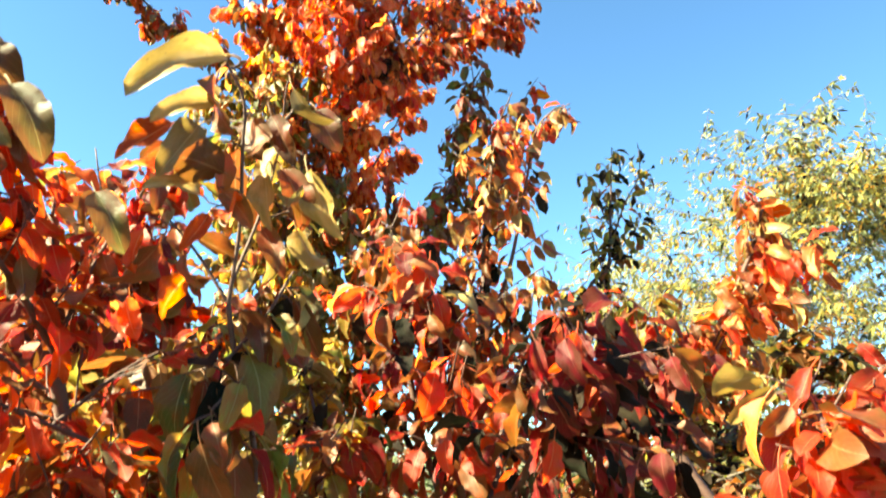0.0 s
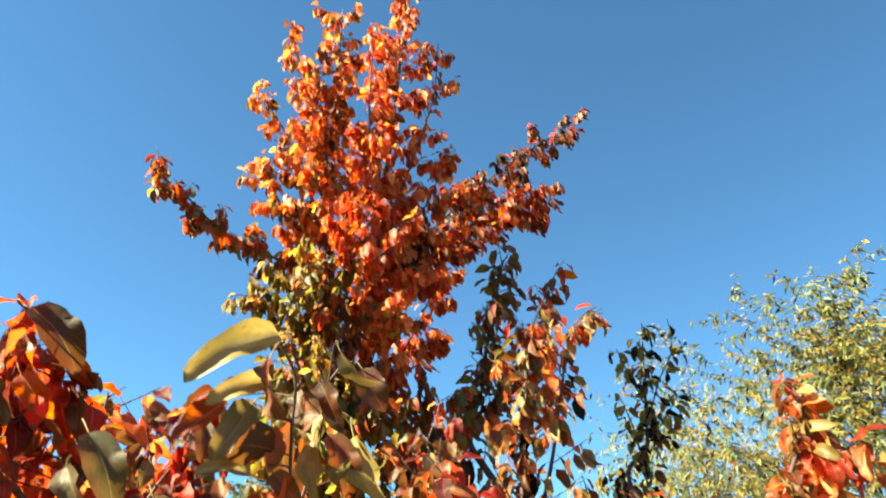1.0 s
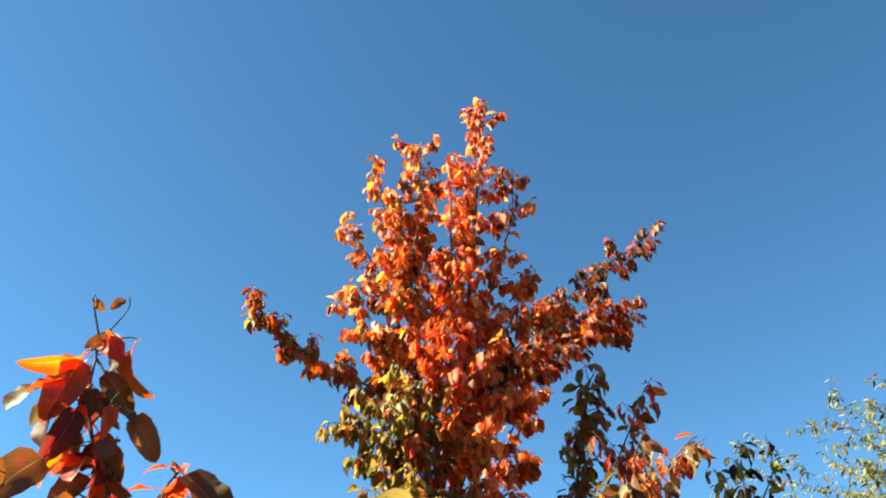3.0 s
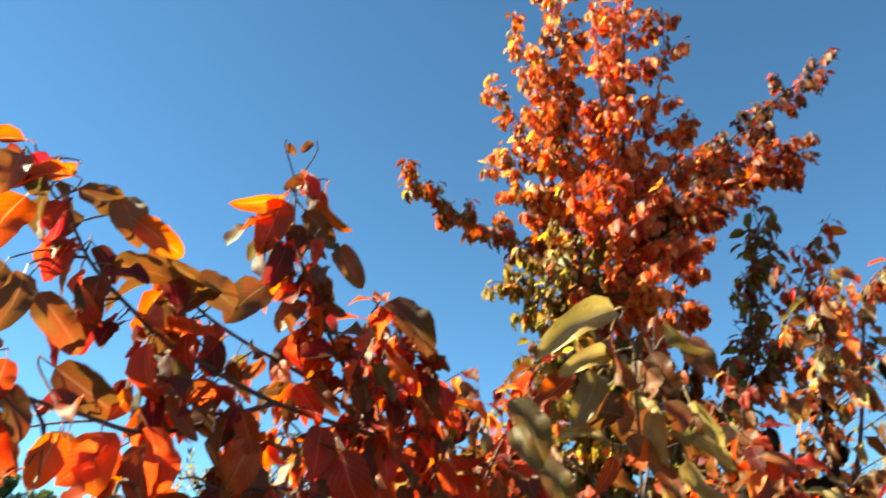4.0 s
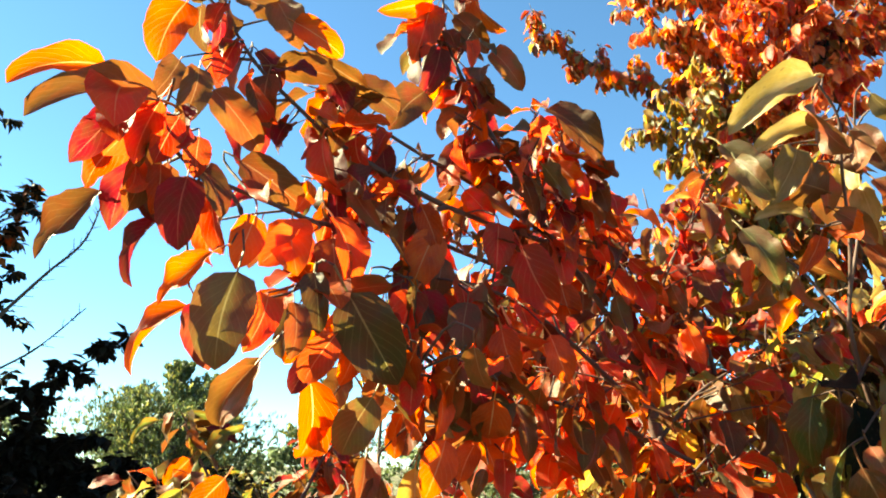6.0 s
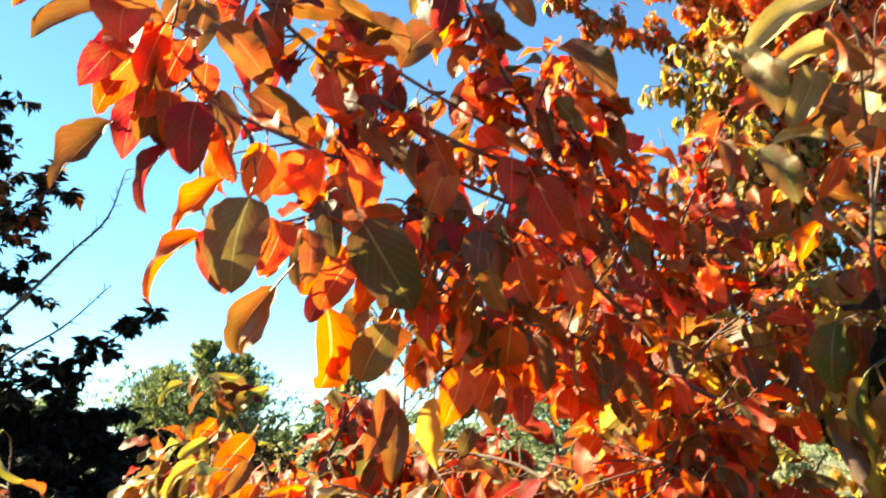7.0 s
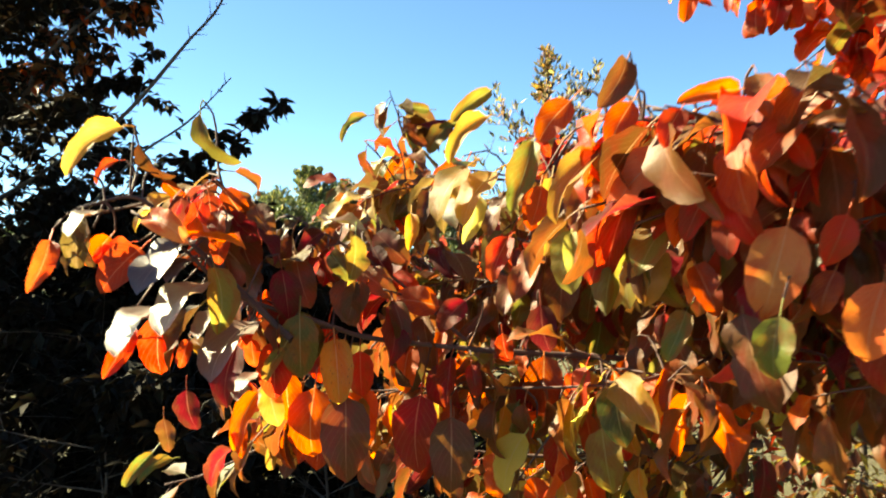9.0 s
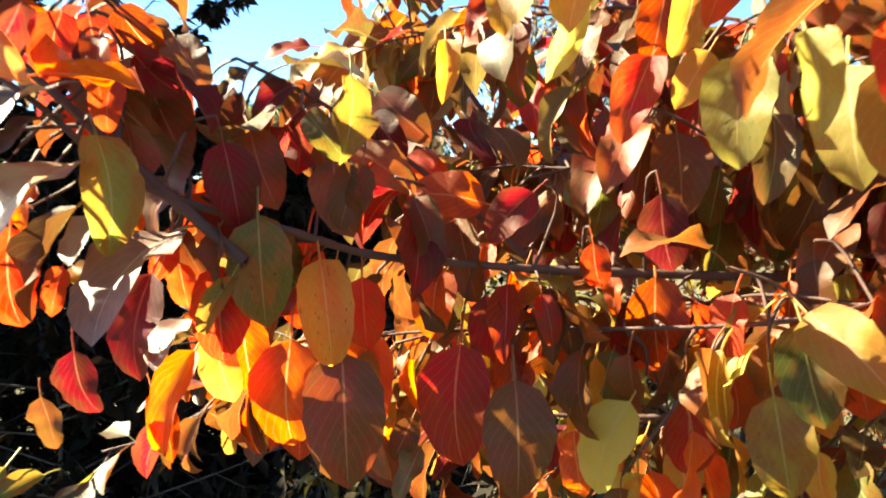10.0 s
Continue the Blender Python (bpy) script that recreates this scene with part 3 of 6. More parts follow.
# shrubs close to the camera in the first seconds
shoot_g = Plant("pear_tree", "young pear tree with pinkish-red and tan leaves in full sun", "tree", (0.75, 0.85, 0.0), {"red": 6, "tan": 1.5, "brown": 4, "coral": 1}, 6, 0.08, group=ROW)
shoot_g.branch([(0.75, 0.85, -0.05), (0.72, 0.85, 0.7), *[(0.387, 1.047, 1.560), (0.375, 1.041, 1.645), (0.351, 1.028, 1.717), (0.336, 1.033, 1.772)]], 0.016, 0.002, 34, 5, 0.1, name="trunk", start=0.6)
shoot_g.branch([(0.375, 1.041, 1.645), (0.406, 1.061, 1.729), (0.426, 1.053, 1.798)], 0.006, 0.002, 22, 4, 0.08)
shoot_g.branch([(0.379, 1.040, 1.600), (0.359, 1.183, 1.636), (0.323, 1.245, 1.661)], 0.006, 0.002, 14, 4, 0.08)
shoot_g.leaf((0.303, 1.044, 1.774), (0.255, 1.066, 1.737), (-0.259, -0.936, -0.240), "tan", 3)
shoot_g.leaf((0.342, 1.032, 1.797), (0.319, 1.036, 1.738), (-0.694, -0.691, 0.203), "red", 7)
shoot_g.leaf((0.306, 1.043, 1.723), (0.288, 1.035, 1.680), (-0.443, -0.837, 0.322), "red", 2)
shoot_g.leaf((0.363, 1.045, 1.767), (0.363, 1.045, 1.726), (-0.735, -0.678, 0.007), "red", 2)
shoot_g.leaf((0.394, 1.013, 1.740), (0.368, 1.029, 1.682), (-0.081, -0.969, -0.234), "red", 2)
shoot_g.leaf((0.373, 1.020, 1.771), (0.406, 1.018, 1.761), (-0.068, -0.998, -0.017), "red", 3)
shoot_g.leaf((0.385, 0.984, 1.676), (0.348, 1.012, 1.671), (-0.557, -0.794, -0.242), "red", 3)
shoot_g.leaf((0.303, 1.095, 1.686), (0.308, 1.103, 1.647), (-0.469, -0.852, -0.233), "red", 2)
shoot_g.leaf((0.281, 1.070, 1.743), (0.267, 1.081, 1.705), (-0.163, -0.964, -0.209), "brown", 3)
shoot_g.leaf((0.408, 1.061, 1.826), (0.434, 1.060, 1.799), (-0.377, -0.862, -0.338), "red", 6)
shoot_g.leaf((0.312, 1.020, 1.753), (0.283, 1.040, 1.723), (-0.371, -0.898, -0.236), "brown", 5)
shoot_g.leaf((0.318, 1.018, 1.717), (0.325, 1.018, 1.675), (-0.389, -0.919, -0.062), "red", 0)
shoot_g.leaf((0.417, 1.035, 1.790), (0.377, 1.038, 1.753), (-0.091, -0.996, 0.024), "red", 2)
shoot_g.leaf((0.355, 1.027, 1.705), (0.332, 1.025, 1.669), (0.091, -0.996, -0.007), "red", 0)
shoot_g.finish(200)

shoot_h = Plant("pear_tree", "pear shoot with tan-gold leathery leaves on a pale stem", "tree", (-0.25, 0.85, 0.0), {"tan": 4, "brown": 4, "orange": 1, "green": 1}, 7, 0.08, bark=BARK, group=ROW)
shoot_h.branch([(-0.25, 0.85, -0.05), (-0.24, 0.85, 0.8), *[(-0.284, 0.969, 1.589), (-0.285, 0.968, 1.707), (-0.297, 0.921, 1.815), (-0.298, 0.898, 1.862)]], 0.0042, 0.0029, 0, 0, 0.1, name="trunk", bark=BARK)
shoot_h.branch([(-0.298, 0.898, 1.862), (-0.284, 0.882, 1.947), (-0.279, 0.863, 2.026), (-0.273, 0.844, 2.077), (-0.284, 0.816, 2.111)], 0.0025, 0.0014, 6, 0, 0.1, start=0.2)
shoot_h.branch([(-0.287, 0.946, 1.768), (-0.303, 0.918, 1.790), (-0.321, 0.898, 1.801)], 0.0014, 0.0010, 8, 2, 0.06, palette=GREENISH)
shoot_h.branch([(-0.285, 0.968, 1.707), (-0.295, 0.910, 1.730), (-0.292, 0.857, 1.750)], 0.0014, 0.0010, 10, 2, 0.06, palette={"green": 3, "brown": 4, "red": 2})
shoot_h.branch([(-0.296, 0.899, 1.887), (-0.280, 0.927, 1.974), (-0.273, 0.952, 2.055), (-0.276, 0.972, 2.110)], 0.0021, 0.0012, 6, 1, 0.05)
shoot_h.branch([(-0.297, 0.898, 1.862), (-0.331, 0.883, 1.917), (-0.359, 0.868, 1.952)], 0.0021, 0.0012, 4, 1, 0.05)
shoot_h.branch([(-0.300, 0.908, 1.801), (-0.275, 0.951, 1.858), (-0.254, 0.980, 1.918)], 0.0028, 0.0016, 12, 2, 0.06, palette=GREENISH)
shoot_h.leaf((-0.286, 0.816, 2.119), (-0.368, 0.772, 2.055), (0.495, -0.868, -0.046), "tan", 3)
shoot_h.leaf((-0.292, 0.824, 2.069), (-0.353, 0.797, 2.037), (0.461, -0.876, -0.141), "tan", 3)
shoot_h.leaf((-0.313, 0.824, 2.043), (-0.341, 0.801, 1.978), (0.434, -0.892, 0.130), "tan", 1)
shoot_h.leaf((-0.346, 0.829, 2.050), (-0.392, 0.804, 2.000), (0.341, -0.927, 0.154), "orange", 7)
shoot_h.leaf((-0.312, 0.847, 2.022), (-0.338, 0.847, 1.986), (0.254, -0.954, -0.161), "red", 0)
shoot_h.leaf((-0.315, 0.846, 1.972), (-0.361, 0.808, 1.967), (0.606, -0.768, 0.206), "tan", 3)
shoot_h.leaf((-0.286, 0.838, 1.971), (-0.255, 0.845, 1.931), (0.234, -0.972, 0.010), "brown", 1)
shoot_h.leaf((-0.306, 0.850, 1.951), (-0.329, 0.839, 1.908), (0.468, -0.884, -0.013), "orange", 7)
shoot_h.leaf((-0.248, 0.929, 2.135), (-0.203, 0.957, 2.102), (-0.107, -0.674, -0.731), "tan", 3)
shoot_h.leaf((-0.284, 0.882, 2.072), (-0.262, 0.880, 2.021), (-0.292, -0.953, -0.081), "brown", 6)
shoot_h.leaf((-0.270, 0.910, 2.020), (-0.257, 0.909, 1.947), (-0.208, -0.978, -0.019), "tan", 7)
shoot_h.leaf((-0.231, 0.946, 2.032), (-0.188, 0.961, 1.949), (-0.220, -0.933, -0.285), "tan", 7)
shoot_h.leaf((-0.267, 0.911, 2.092), (-0.239, 0.924, 2.031), (-0.240, -0.923, -0.301), "brown", 4)
shoot_h.leaf((-0.230, 0.967, 2.124), (-0.201, 0.978, 2.069), (0.358, -0.934, 0.003), "brown", 2)
shoot_h.leaf((-0.259, 0.936, 2.033), (-0.236, 0.952, 1.959), (0.522, -0.853, -0.031), "brown", 1)
shoot_h.leaf((-0.273, 0.920, 1.954), (-0.242, 0.919, 1.893), (0.171, -0.981, 0.089), "brown", 7)
shoot_h.leaf((-0.251, 0.981, 1.863), (-0.231, 0.986, 1.815), (-0.145, -0.974, -0.173), "tan", 2)
shoot_h.leaf((-0.303, 0.852, 2.026), (-0.300, 0.860, 1.976), (0.714, -0.696, -0.074), "brown", 1)
shoot_h.leaf((-0.266, 0.868, 1.773), (-0.273, 0.852, 1.725), (0.293, -0.919, 0.265), "green", 1)
shoot_h.leaf((-0.273, 0.920, 1.852), (-0.257, 0.913, 1.795), (0.106, -0.984, 0.144), "brown", 7)
shoot_h.leaf((-0.284, 0.915, 1.904), (-0.291, 0.911, 1.877), (0.449, -0.893, 0.018), "tan", 0)
shoot_h.finish(200)

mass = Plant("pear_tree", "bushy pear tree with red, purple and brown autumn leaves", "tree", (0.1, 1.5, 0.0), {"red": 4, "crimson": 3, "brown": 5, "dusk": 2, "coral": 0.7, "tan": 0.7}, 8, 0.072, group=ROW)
mass.branch([(0.1, 1.5, -0.05), (0.1, 1.5, 0.6), *[(-0.093, 1.624, 1.318), (-0.100, 1.623, 1.506)]], 0.03, 0.02, name="trunk")
mass.branch([(-0.100, 1.623, 1.506), (-0.184, 1.613, 1.688), (-0.228, 1.605, 1.883), (-0.262, 1.650, 2.056), (-0.261, 1.701, 2.157)], 0.009, 0.002, 70, 21, 0.2, start=0.2)
mass.branch([(-0.100, 1.623, 1.506), (-0.128, 1.520, 1.728), (-0.148, 1.517, 1.892), (-0.177, 1.563, 2.057)], 0.009, 0.002, 64, 21, 0.2, start=0.2)
# next two branches: palettes darkened for the shade low in the bush
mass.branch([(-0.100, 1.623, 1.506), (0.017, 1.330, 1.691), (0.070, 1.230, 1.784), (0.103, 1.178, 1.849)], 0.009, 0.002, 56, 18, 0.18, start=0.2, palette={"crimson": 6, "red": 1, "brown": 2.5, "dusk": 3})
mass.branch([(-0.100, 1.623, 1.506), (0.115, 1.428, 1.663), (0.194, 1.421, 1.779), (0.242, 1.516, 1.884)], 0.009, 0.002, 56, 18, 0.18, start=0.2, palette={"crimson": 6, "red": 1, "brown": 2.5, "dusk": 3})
mass.branch([(-0.111, 1.622, 1.458), (-0.330, 1.583, 1.627), (-0.426, 1.660, 1.778), (-0.485, 1.746, 1.930)], 0.009, 0.002, 50, 18, 0.2, start=0.2, palette=GREENISH)
mass.branch([(-0.100, 1.623, 1.506), (-0.061, 1.727, 1.665), (-0.039, 1.828, 1.831), (0.042, 1.880, 1.990)], 0.009, 0.002, 56, 21, 0.2, start=0.2)
mass.branch([(-0.111, 1.622, 1.458), (-0.275, 1.494, 1.566), (-0.312, 1.433, 1.662), (-0.337, 1.374, 1.727)], 0.009, 0.002, 42, 15, 0.18, start=0.2, palette=MIXED)
mass.leaf((0.070, 1.080, 1.843), (0.094, 1.078, 1.786), (-0.496, -0.848, -0.186), "crimson", 5)
mass.leaf((0.086, 1.129, 1.858), (0.047, 1.129, 1.806), (0.483, -0.794, -0.368), "red", 6)
mass.leaf((0.012, 1.330, 1.793), (-0.034, 1.332, 1.741), (-0.310, -0.920, 0.240), "red", 2)
mass.leaf((-0.169, 1.514, 2.067), (-0.180, 1.511, 1.989), (0.255, -0.967, -0.001), "red", 2)
mass.leaf((-0.144, 1.417, 1.840), (-0.162, 1.404, 1.763), (0.623, -0.782, -0.011), "red", 2)
mass.leaf((-0.049, 1.427, 1.763), (-0.080, 1.435, 1.708), (0.448, -0.813, -0.372), "orange", 2)
mass.leaf((-0.113, 1.320, 1.725), (-0.104, 1.320, 1.674), (-0.303, -0.952, -0.052), "red", 2)
mass.leaf((0.051, 1.130, 1.720), (0.034, 1.140, 1.665), (0.389, -0.879, -0.274), "red", 4)
mass.leaf((0.168, 1.021, 1.705), (0.177, 1.025, 1.657), (-0.403, -0.904, -0.145), "crimson", 2)
mass.finish(300, SHAPES, label="red and brown leaves within the bush")

hedge = Plant("pear_tree", "spreading pear tree with bright red leaves on crooked dark branches", "tree", (-0.9, 1.5, 0.0), RED, 9, 0.08, group=ROW)
hedge.branch([(-0.9, 1.5, -0.05), (-0.88, 1.5, 0.7), *[(-0.714, 1.540, 1.508), (-0.772, 1.449, 1.782)]], 0.028, 0.012, name="trunk")
hedge.branch([(-0.772, 1.449, 1.782), (-0.806, 1.368, 1.846), (-0.832, 1.287, 1.905), (-0.860, 1.201, 1.975)], 0.011, 0.003, 30, 12, 0.2)
hedge.branch([(-0.772, 1.449, 1.782), (-0.808, 1.366, 1.947), (-0.844, 1.340, 2.090), (-0.843, 1.341, 2.235)], 0.009, 0.002, 44, 12, 0.16)
hedge.branch([(-0.772, 1.449, 1.782), (-0.748, 1.522, 1.906), (-0.777, 1.504, 2.040), (-0.812, 1.424, 2.218)], 0.009, 0.002, 46, 12, 0.18)
hedge.branch([(-0.757, 1.516, 1.711), (-0.667, 1.564, 1.831), (-0.678, 1.559, 1.978), (-0.726, 1.534, 2.093)], 0.009, 0.002, 40, 12, 0.18)
hedge.branch([(-0.731, 1.531, 1.608), (-0.641, 1.466, 1.710), (-0.549, 1.399, 1.767), (-0.473, 1.432, 1.807)], 0.009, 0.002, 30, 10, 0.18, palette=MIXED)
hedge.branch([(-0.752, 1.519, 1.649), (-0.728, 1.299, 1.692), (-0.730, 1.176, 1.710), (-0.747, 1.100, 1.694)], 0.009, 0.002, 30, 10, 0.18, palette=MIXED)
hedge.branch([(-0.896, 1.656, 1.892), (-0.969, 1.581, 2.092), (-1.098, 1.475, 2.147), (-1.221, 1.413, 2.113)], 0.007, 0.002, 40, 16, 0.2, palette={"orange": 5, "red": 5, "coral": 2})
hedge.branch([(-0.880, 1.661, 1.844), (-0.976, 1.578, 1.951), (-1.074, 1.486, 1.999), (-1.155, 1.448, 1.972)], 0.007, 0.002, 40, 14, 0.18, palette={"orange": 5, "red": 4, "coral": 2})
hedge.branch([(-0.866, 1.664, 1.751), (-0.941, 1.590, 1.854), (-1.010, 1.513, 1.887), (-1.077, 1.485, 1.905)], 0.007, 0.002, 30, 12, 0.16, palette={"orange": 5, "red": 4, "coral": 2})
hedge.finish(300, SHAPES, label="red leaves within the tree")

# the shrub that the camera turns to
bush = Plant("pear_tree", "pear tree, large red and brown leaves on arching dark twigs", "tree", (-0.45, 1.05, 0.0), {"red": 4.5, "brown": 4.5, "orange": 2, "crimson": 3, "olive": 1.6}, 10, 0.062, group=ROW)
bush.branch([(-0.45, 1.05, -0.05), (-0.46, 1.04, 0.8), *[(-0.572, 1.067, 1.635), (-0.585, 1.029, 1.820)]], 0.018, 0.008, name="trunk")
bush.branch([(-0.589, 1.043, 1.823), (-0.601, 0.946, 1.913), (-0.618, 0.824, 1.999), (-0.622, 0.728, 2.071), (-0.643, 0.702, 2.128), (-0.661, 0.683, 2.182), (-0.680, 0.675, 2.241), (-0.690, 0.677, 2.320)], 0.0047, 0.0013, 64, 12, 0.1, start=0.15)
bush.branch([(-0.615, 0.849, 1.989), (-0.663, 0.663, 2.001), (-0.694, 0.520, 2.033), (-0.700, 0.466, 2.054), (-0.719, 0.418, 2.092), (-0.746, 0.395, 2.144), (-0.779, 0.363, 2.194)], 0.0035, 0.0011, 29, 5, 0.08, start=0.15)
bush.branch([(-0.663, 0.663, 2.001), (-0.663, 0.499, 1.933), (-0.665, 0.401, 1.931), (-0.659, 0.318, 1.936), (-0.644, 0.274, 1.960), (-0.640, 0.246, 1.966)], 0.0029, 0.0011, 16, 3, 0.07, start=0.15)
bush.branch([(-0.619, 1.119, 1.749), (-0.635, 0.886, 1.774), (-0.639, 0.728, 1.788), (-0.608, 0.598, 1.797), (-0.628, 0.503, 1.835), (-0.646, 0.445, 1.864)], 0.0043, 0.0013, 35, 11, 0.1, start=0.1, palette={"brown": 3, "red": 6, "orange": 4, "gold": 1, "olive": 1})
bush.branch([(-0.579, 1.010, 1.781), (-0.596, 0.780, 1.872), (-0.612, 0.651, 1.897), (-0.620, 0.538, 1.884)], 0.0036, 0.0012, 40, 12, 0.11, start=0.1)
bush.branch([(-0.583, 1.030, 1.860), (-0.566, 1.070, 1.981), (-0.546, 1.130, 2.073), (-0.524, 1.190, 2.153)], 0.0036, 0.0012, 56, 16, 0.14, palette=RED)
bush.branch([(-0.584, 1.030, 1.844), (-0.605, 0.944, 1.993), (-0.624, 0.935, 2.079), (-0.626, 0.877, 2.157)], 0.0036, 0.0012, 56, 16, 0.14, palette={"brown": 3, "red": 5, "orange": 2, "crimson": 2})
bush.branch([(-0.583, 1.031, 1.737), (-0.549, 1.129, 1.819), (-0.491, 1.200, 1.874), (-0.428, 1.267, 1.931)], 0.0036, 0.0012, 48, 17, 0.16, palette=MIXED)
bush.branch([(-0.527, 1.035, 1.720), (-0.580, 0.879, 1.769), (-0.587, 0.691, 1.785), (-0.582, 0.513, 1.786)], 0.0036, 0.0012, 32, 7, 0.1, palette={"orange": 3.5, "red": 4, "gold": 1, "olive": 1.5, "brown": 3})
bush.branch([(-0.546, 1.082, 1.660), (-0.608, 0.975, 1.721), (-0.620, 0.776, 1.742), (-0.619, 0.638, 1.748)], 0.0036, 0.0012, 32, 7, 0.1, palette={"orange": 3, "red": 3, "gold": 1, "olive": 2, "brown": 3})
bush.branch([(-0.615, 0.849, 1.989), (-0.665, 0.736, 2.045), (-0.688, 0.627, 2.067), (-0.707, 0.557, 2.091), (-0.720, 0.512, 2.126)], 0.0032, 0.0011, 32, 9, 0.09)
bush.branch([(-0.632, 0.816, 1.939), (-0.662, 0.663, 1.953), (-0.674, 0.557, 1.974), (-0.684, 0.499, 1.979)], 0.0032, 0.0011, 29, 9, 0.09)
bush.branch([(-0.628, 0.842, 2.005), (-0.645, 0.843, 2.090), (-0.668, 0.853, 2.167), (-0.654, 0.861, 2.203)], 0.0029, 0.0011, 24, 6, 0.09, palette={"brown": 3, "red": 5, "orange": 2, "crimson": 2})
bush.branch([(-0.504, 1.093, 1.470), (-0.561, 0.973, 1.559), (-0.668, 1.012, 1.595), (-0.745, 0.976, 1.609)], 0.0036, 0.0012, 40, 19, 0.14, palette=MIXED)
bush.branch([(-0.495, 1.146, 1.554), (-0.512, 0.988, 1.611), (-0.551, 0.924, 1.636), (-0.625, 0.968, 1.651)], 0.0036, 0.0012, 40, 19, 0.14, palette={"orange": 2.5, "red": 4, "brown": 4, "olive": 2})
bush.branch([(-0.499, 1.196, 1.494), (-0.505, 1.093, 1.583), (-0.509, 1.040, 1.664), (-0.514, 0.987, 1.715)], 0.0036, 0.0012, 40, 16, 0.14, palette={"orange": 2.5, "red": 4, "brown": 4, "olive": 2})
bush.leaf((-0.629, 0.227, 1.972), (-0.663, 0.179, 1.948), (0.836, -0.538, -0.108), "orange", 3)
bush.leaf((-0.612, 0.259, 1.954), (-0.651, 0.189, 1.924), (0.839, -0.528, 0.130), "brown", 3)
bush.leaf((-0.640, 0.246, 1.949), (-0.652, 0.223, 1.903), (0.895, -0.445, -0.033), "crimson", 6)
bush.leaf((-0.629, 0.265, 1.956), (-0.649, 0.244, 1.915), (0.901, -0.360, -0.243), "red", 0)
bush.leaf((-0.643, 0.295, 1.963), (-0.644, 0.280, 1.920), (0.983, -0.181, 0.028), "red", 2)
bush.leaf((-0.634, 0.309, 1.950), (-0.634, 0.309, 1.915), (0.943, -0.332, 0.005), "red", 2)
bush.leaf((-0.629, 0.300, 1.913), (-0.633, 0.302, 1.856), (0.791, -0.607, -0.078), "crimson", 2)
bush.leaf((-0.655, 0.292, 1.926), (-0.659, 0.292, 1.886), (0.937, -0.339, -0.089), "orange", 6)
bush.leaf((-0.669, 0.285, 1.944), (-0.681, 0.283, 1.890), (0.937, -0.297, -0.182), "brown", 1)
bush.leaf((-0.706, 0.274, 1.910), (-0.730, 0.244, 1.851), (0.602, -0.786, 0.138), "brown", 7)
bush.leaf((-0.668, 0.305, 1.888), (-0.679, 0.296, 1.833), (0.218, -0.971, 0.102), "crimson", 3)
bush.leaf((-0.646, 0.340, 1.866), (-0.675, 0.316, 1.822), (0.462, -0.874, 0.151), "orange", 7)
bush.leaf((-0.675, 0.345, 1.826), (-0.711, 0.323, 1.771), (0.150, -0.925, 0.348), "orange", 3)
bush.leaf((-0.625, 0.350, 1.849), (-0.633, 0.344, 1.773), (0.762, -0.647, -0.003), "olive", 2)
bush.leaf((-0.658, 0.338, 1.828), (-0.651, 0.351, 1.775), (0.947, -0.290, 0.142), "crimson", 2)
bush.leaf((-0.631, 0.386, 1.837), (-0.625, 0.362, 1.788), (0.947, -0.298, 0.116), "red", 5)
bush.leaf((-0.618, 0.422, 1.863), (-0.612, 0.427, 1.811), (0.563, -0.826, 0.015), "olive", 1)
bush.leaf((-0.623, 0.407, 1.835), (-0.623, 0.407, 1.788), (0.883, -0.467, -0.041), "brown", 1)
bush.leaf((-0.658, 0.405, 1.792), (-0.712, 0.412, 1.738), (0.527, -0.850, 0.003), "brown", 7)
bush.leaf((-0.592, 0.438, 1.845), (-0.582, 0.493, 1.774), (0.550, -0.835, -0.006), "olive", 0)
bush.leaf((-0.575, 0.486, 1.803), (-0.593, 0.538, 1.760), (0.071, -0.997, -0.023), "orange", 2)
bush.leaf((-0.635, 0.430, 1.903), (-0.652, 0.390, 1.867), (0.763, -0.637, -0.113), "red", 2)
bush.leaf((-0.645, 0.377, 1.906), (-0.652, 0.367, 1.859), (0.939, -0.276, -0.206), "orange", 2)
bush.leaf((-0.606, 0.543, 1.869), (-0.604, 0.520, 1.814), (0.590, -0.766, 0.257), "red", 2)
bush.leaf((-0.559, 0.562, 1.856), (-0.557, 0.553, 1.807), (0.610, -0.776, 0.160), "brown", 2)
bush.leaf((-0.557, 0.616, 1.839), (-0.544, 0.625, 1.790), (0.376, -0.906, 0.194), "orange", 2)
bush.leaf((-0.546, 0.692, 1.843), (-0.537, 0.712, 1.794), (0.749, -0.633, 0.194), "orange", 2)
bush.leaf((-0.599, 0.572, 1.770), (-0.612, 0.614, 1.723), (0.824, -0.519, 0.228), "brown", 2)
bush.leaf((-0.590, 0.631, 1.762), (-0.597, 0.660, 1.718), (0.625, -0.774, 0.100), "orange", 0)
bush.leaf((-0.640, 0.456, 1.799), (-0.660, 0.443, 1.765), (0.725, -0.619, 0.300), "crimson", 2)
bush.leaf((-0.651, 0.455, 1.781), (-0.711, 0.502, 1.714), (0.917, -0.379, -0.126), "orange", 7)
bush.leaf((-0.654, 0.525, 1.776), (-0.692, 0.571, 1.732), (0.976, -0.212, 0.053), "brown", 6)
bush.leaf((-0.630, 0.584, 1.769), (-0.685, 0.612, 1.719), (0.254, -0.967, 0.013), "brown", 4)
bush.leaf((-0.761, 0.357, 2.149), (-0.772, 0.340, 2.078), (0.827, -0.563, 0.010), "orange", 2)
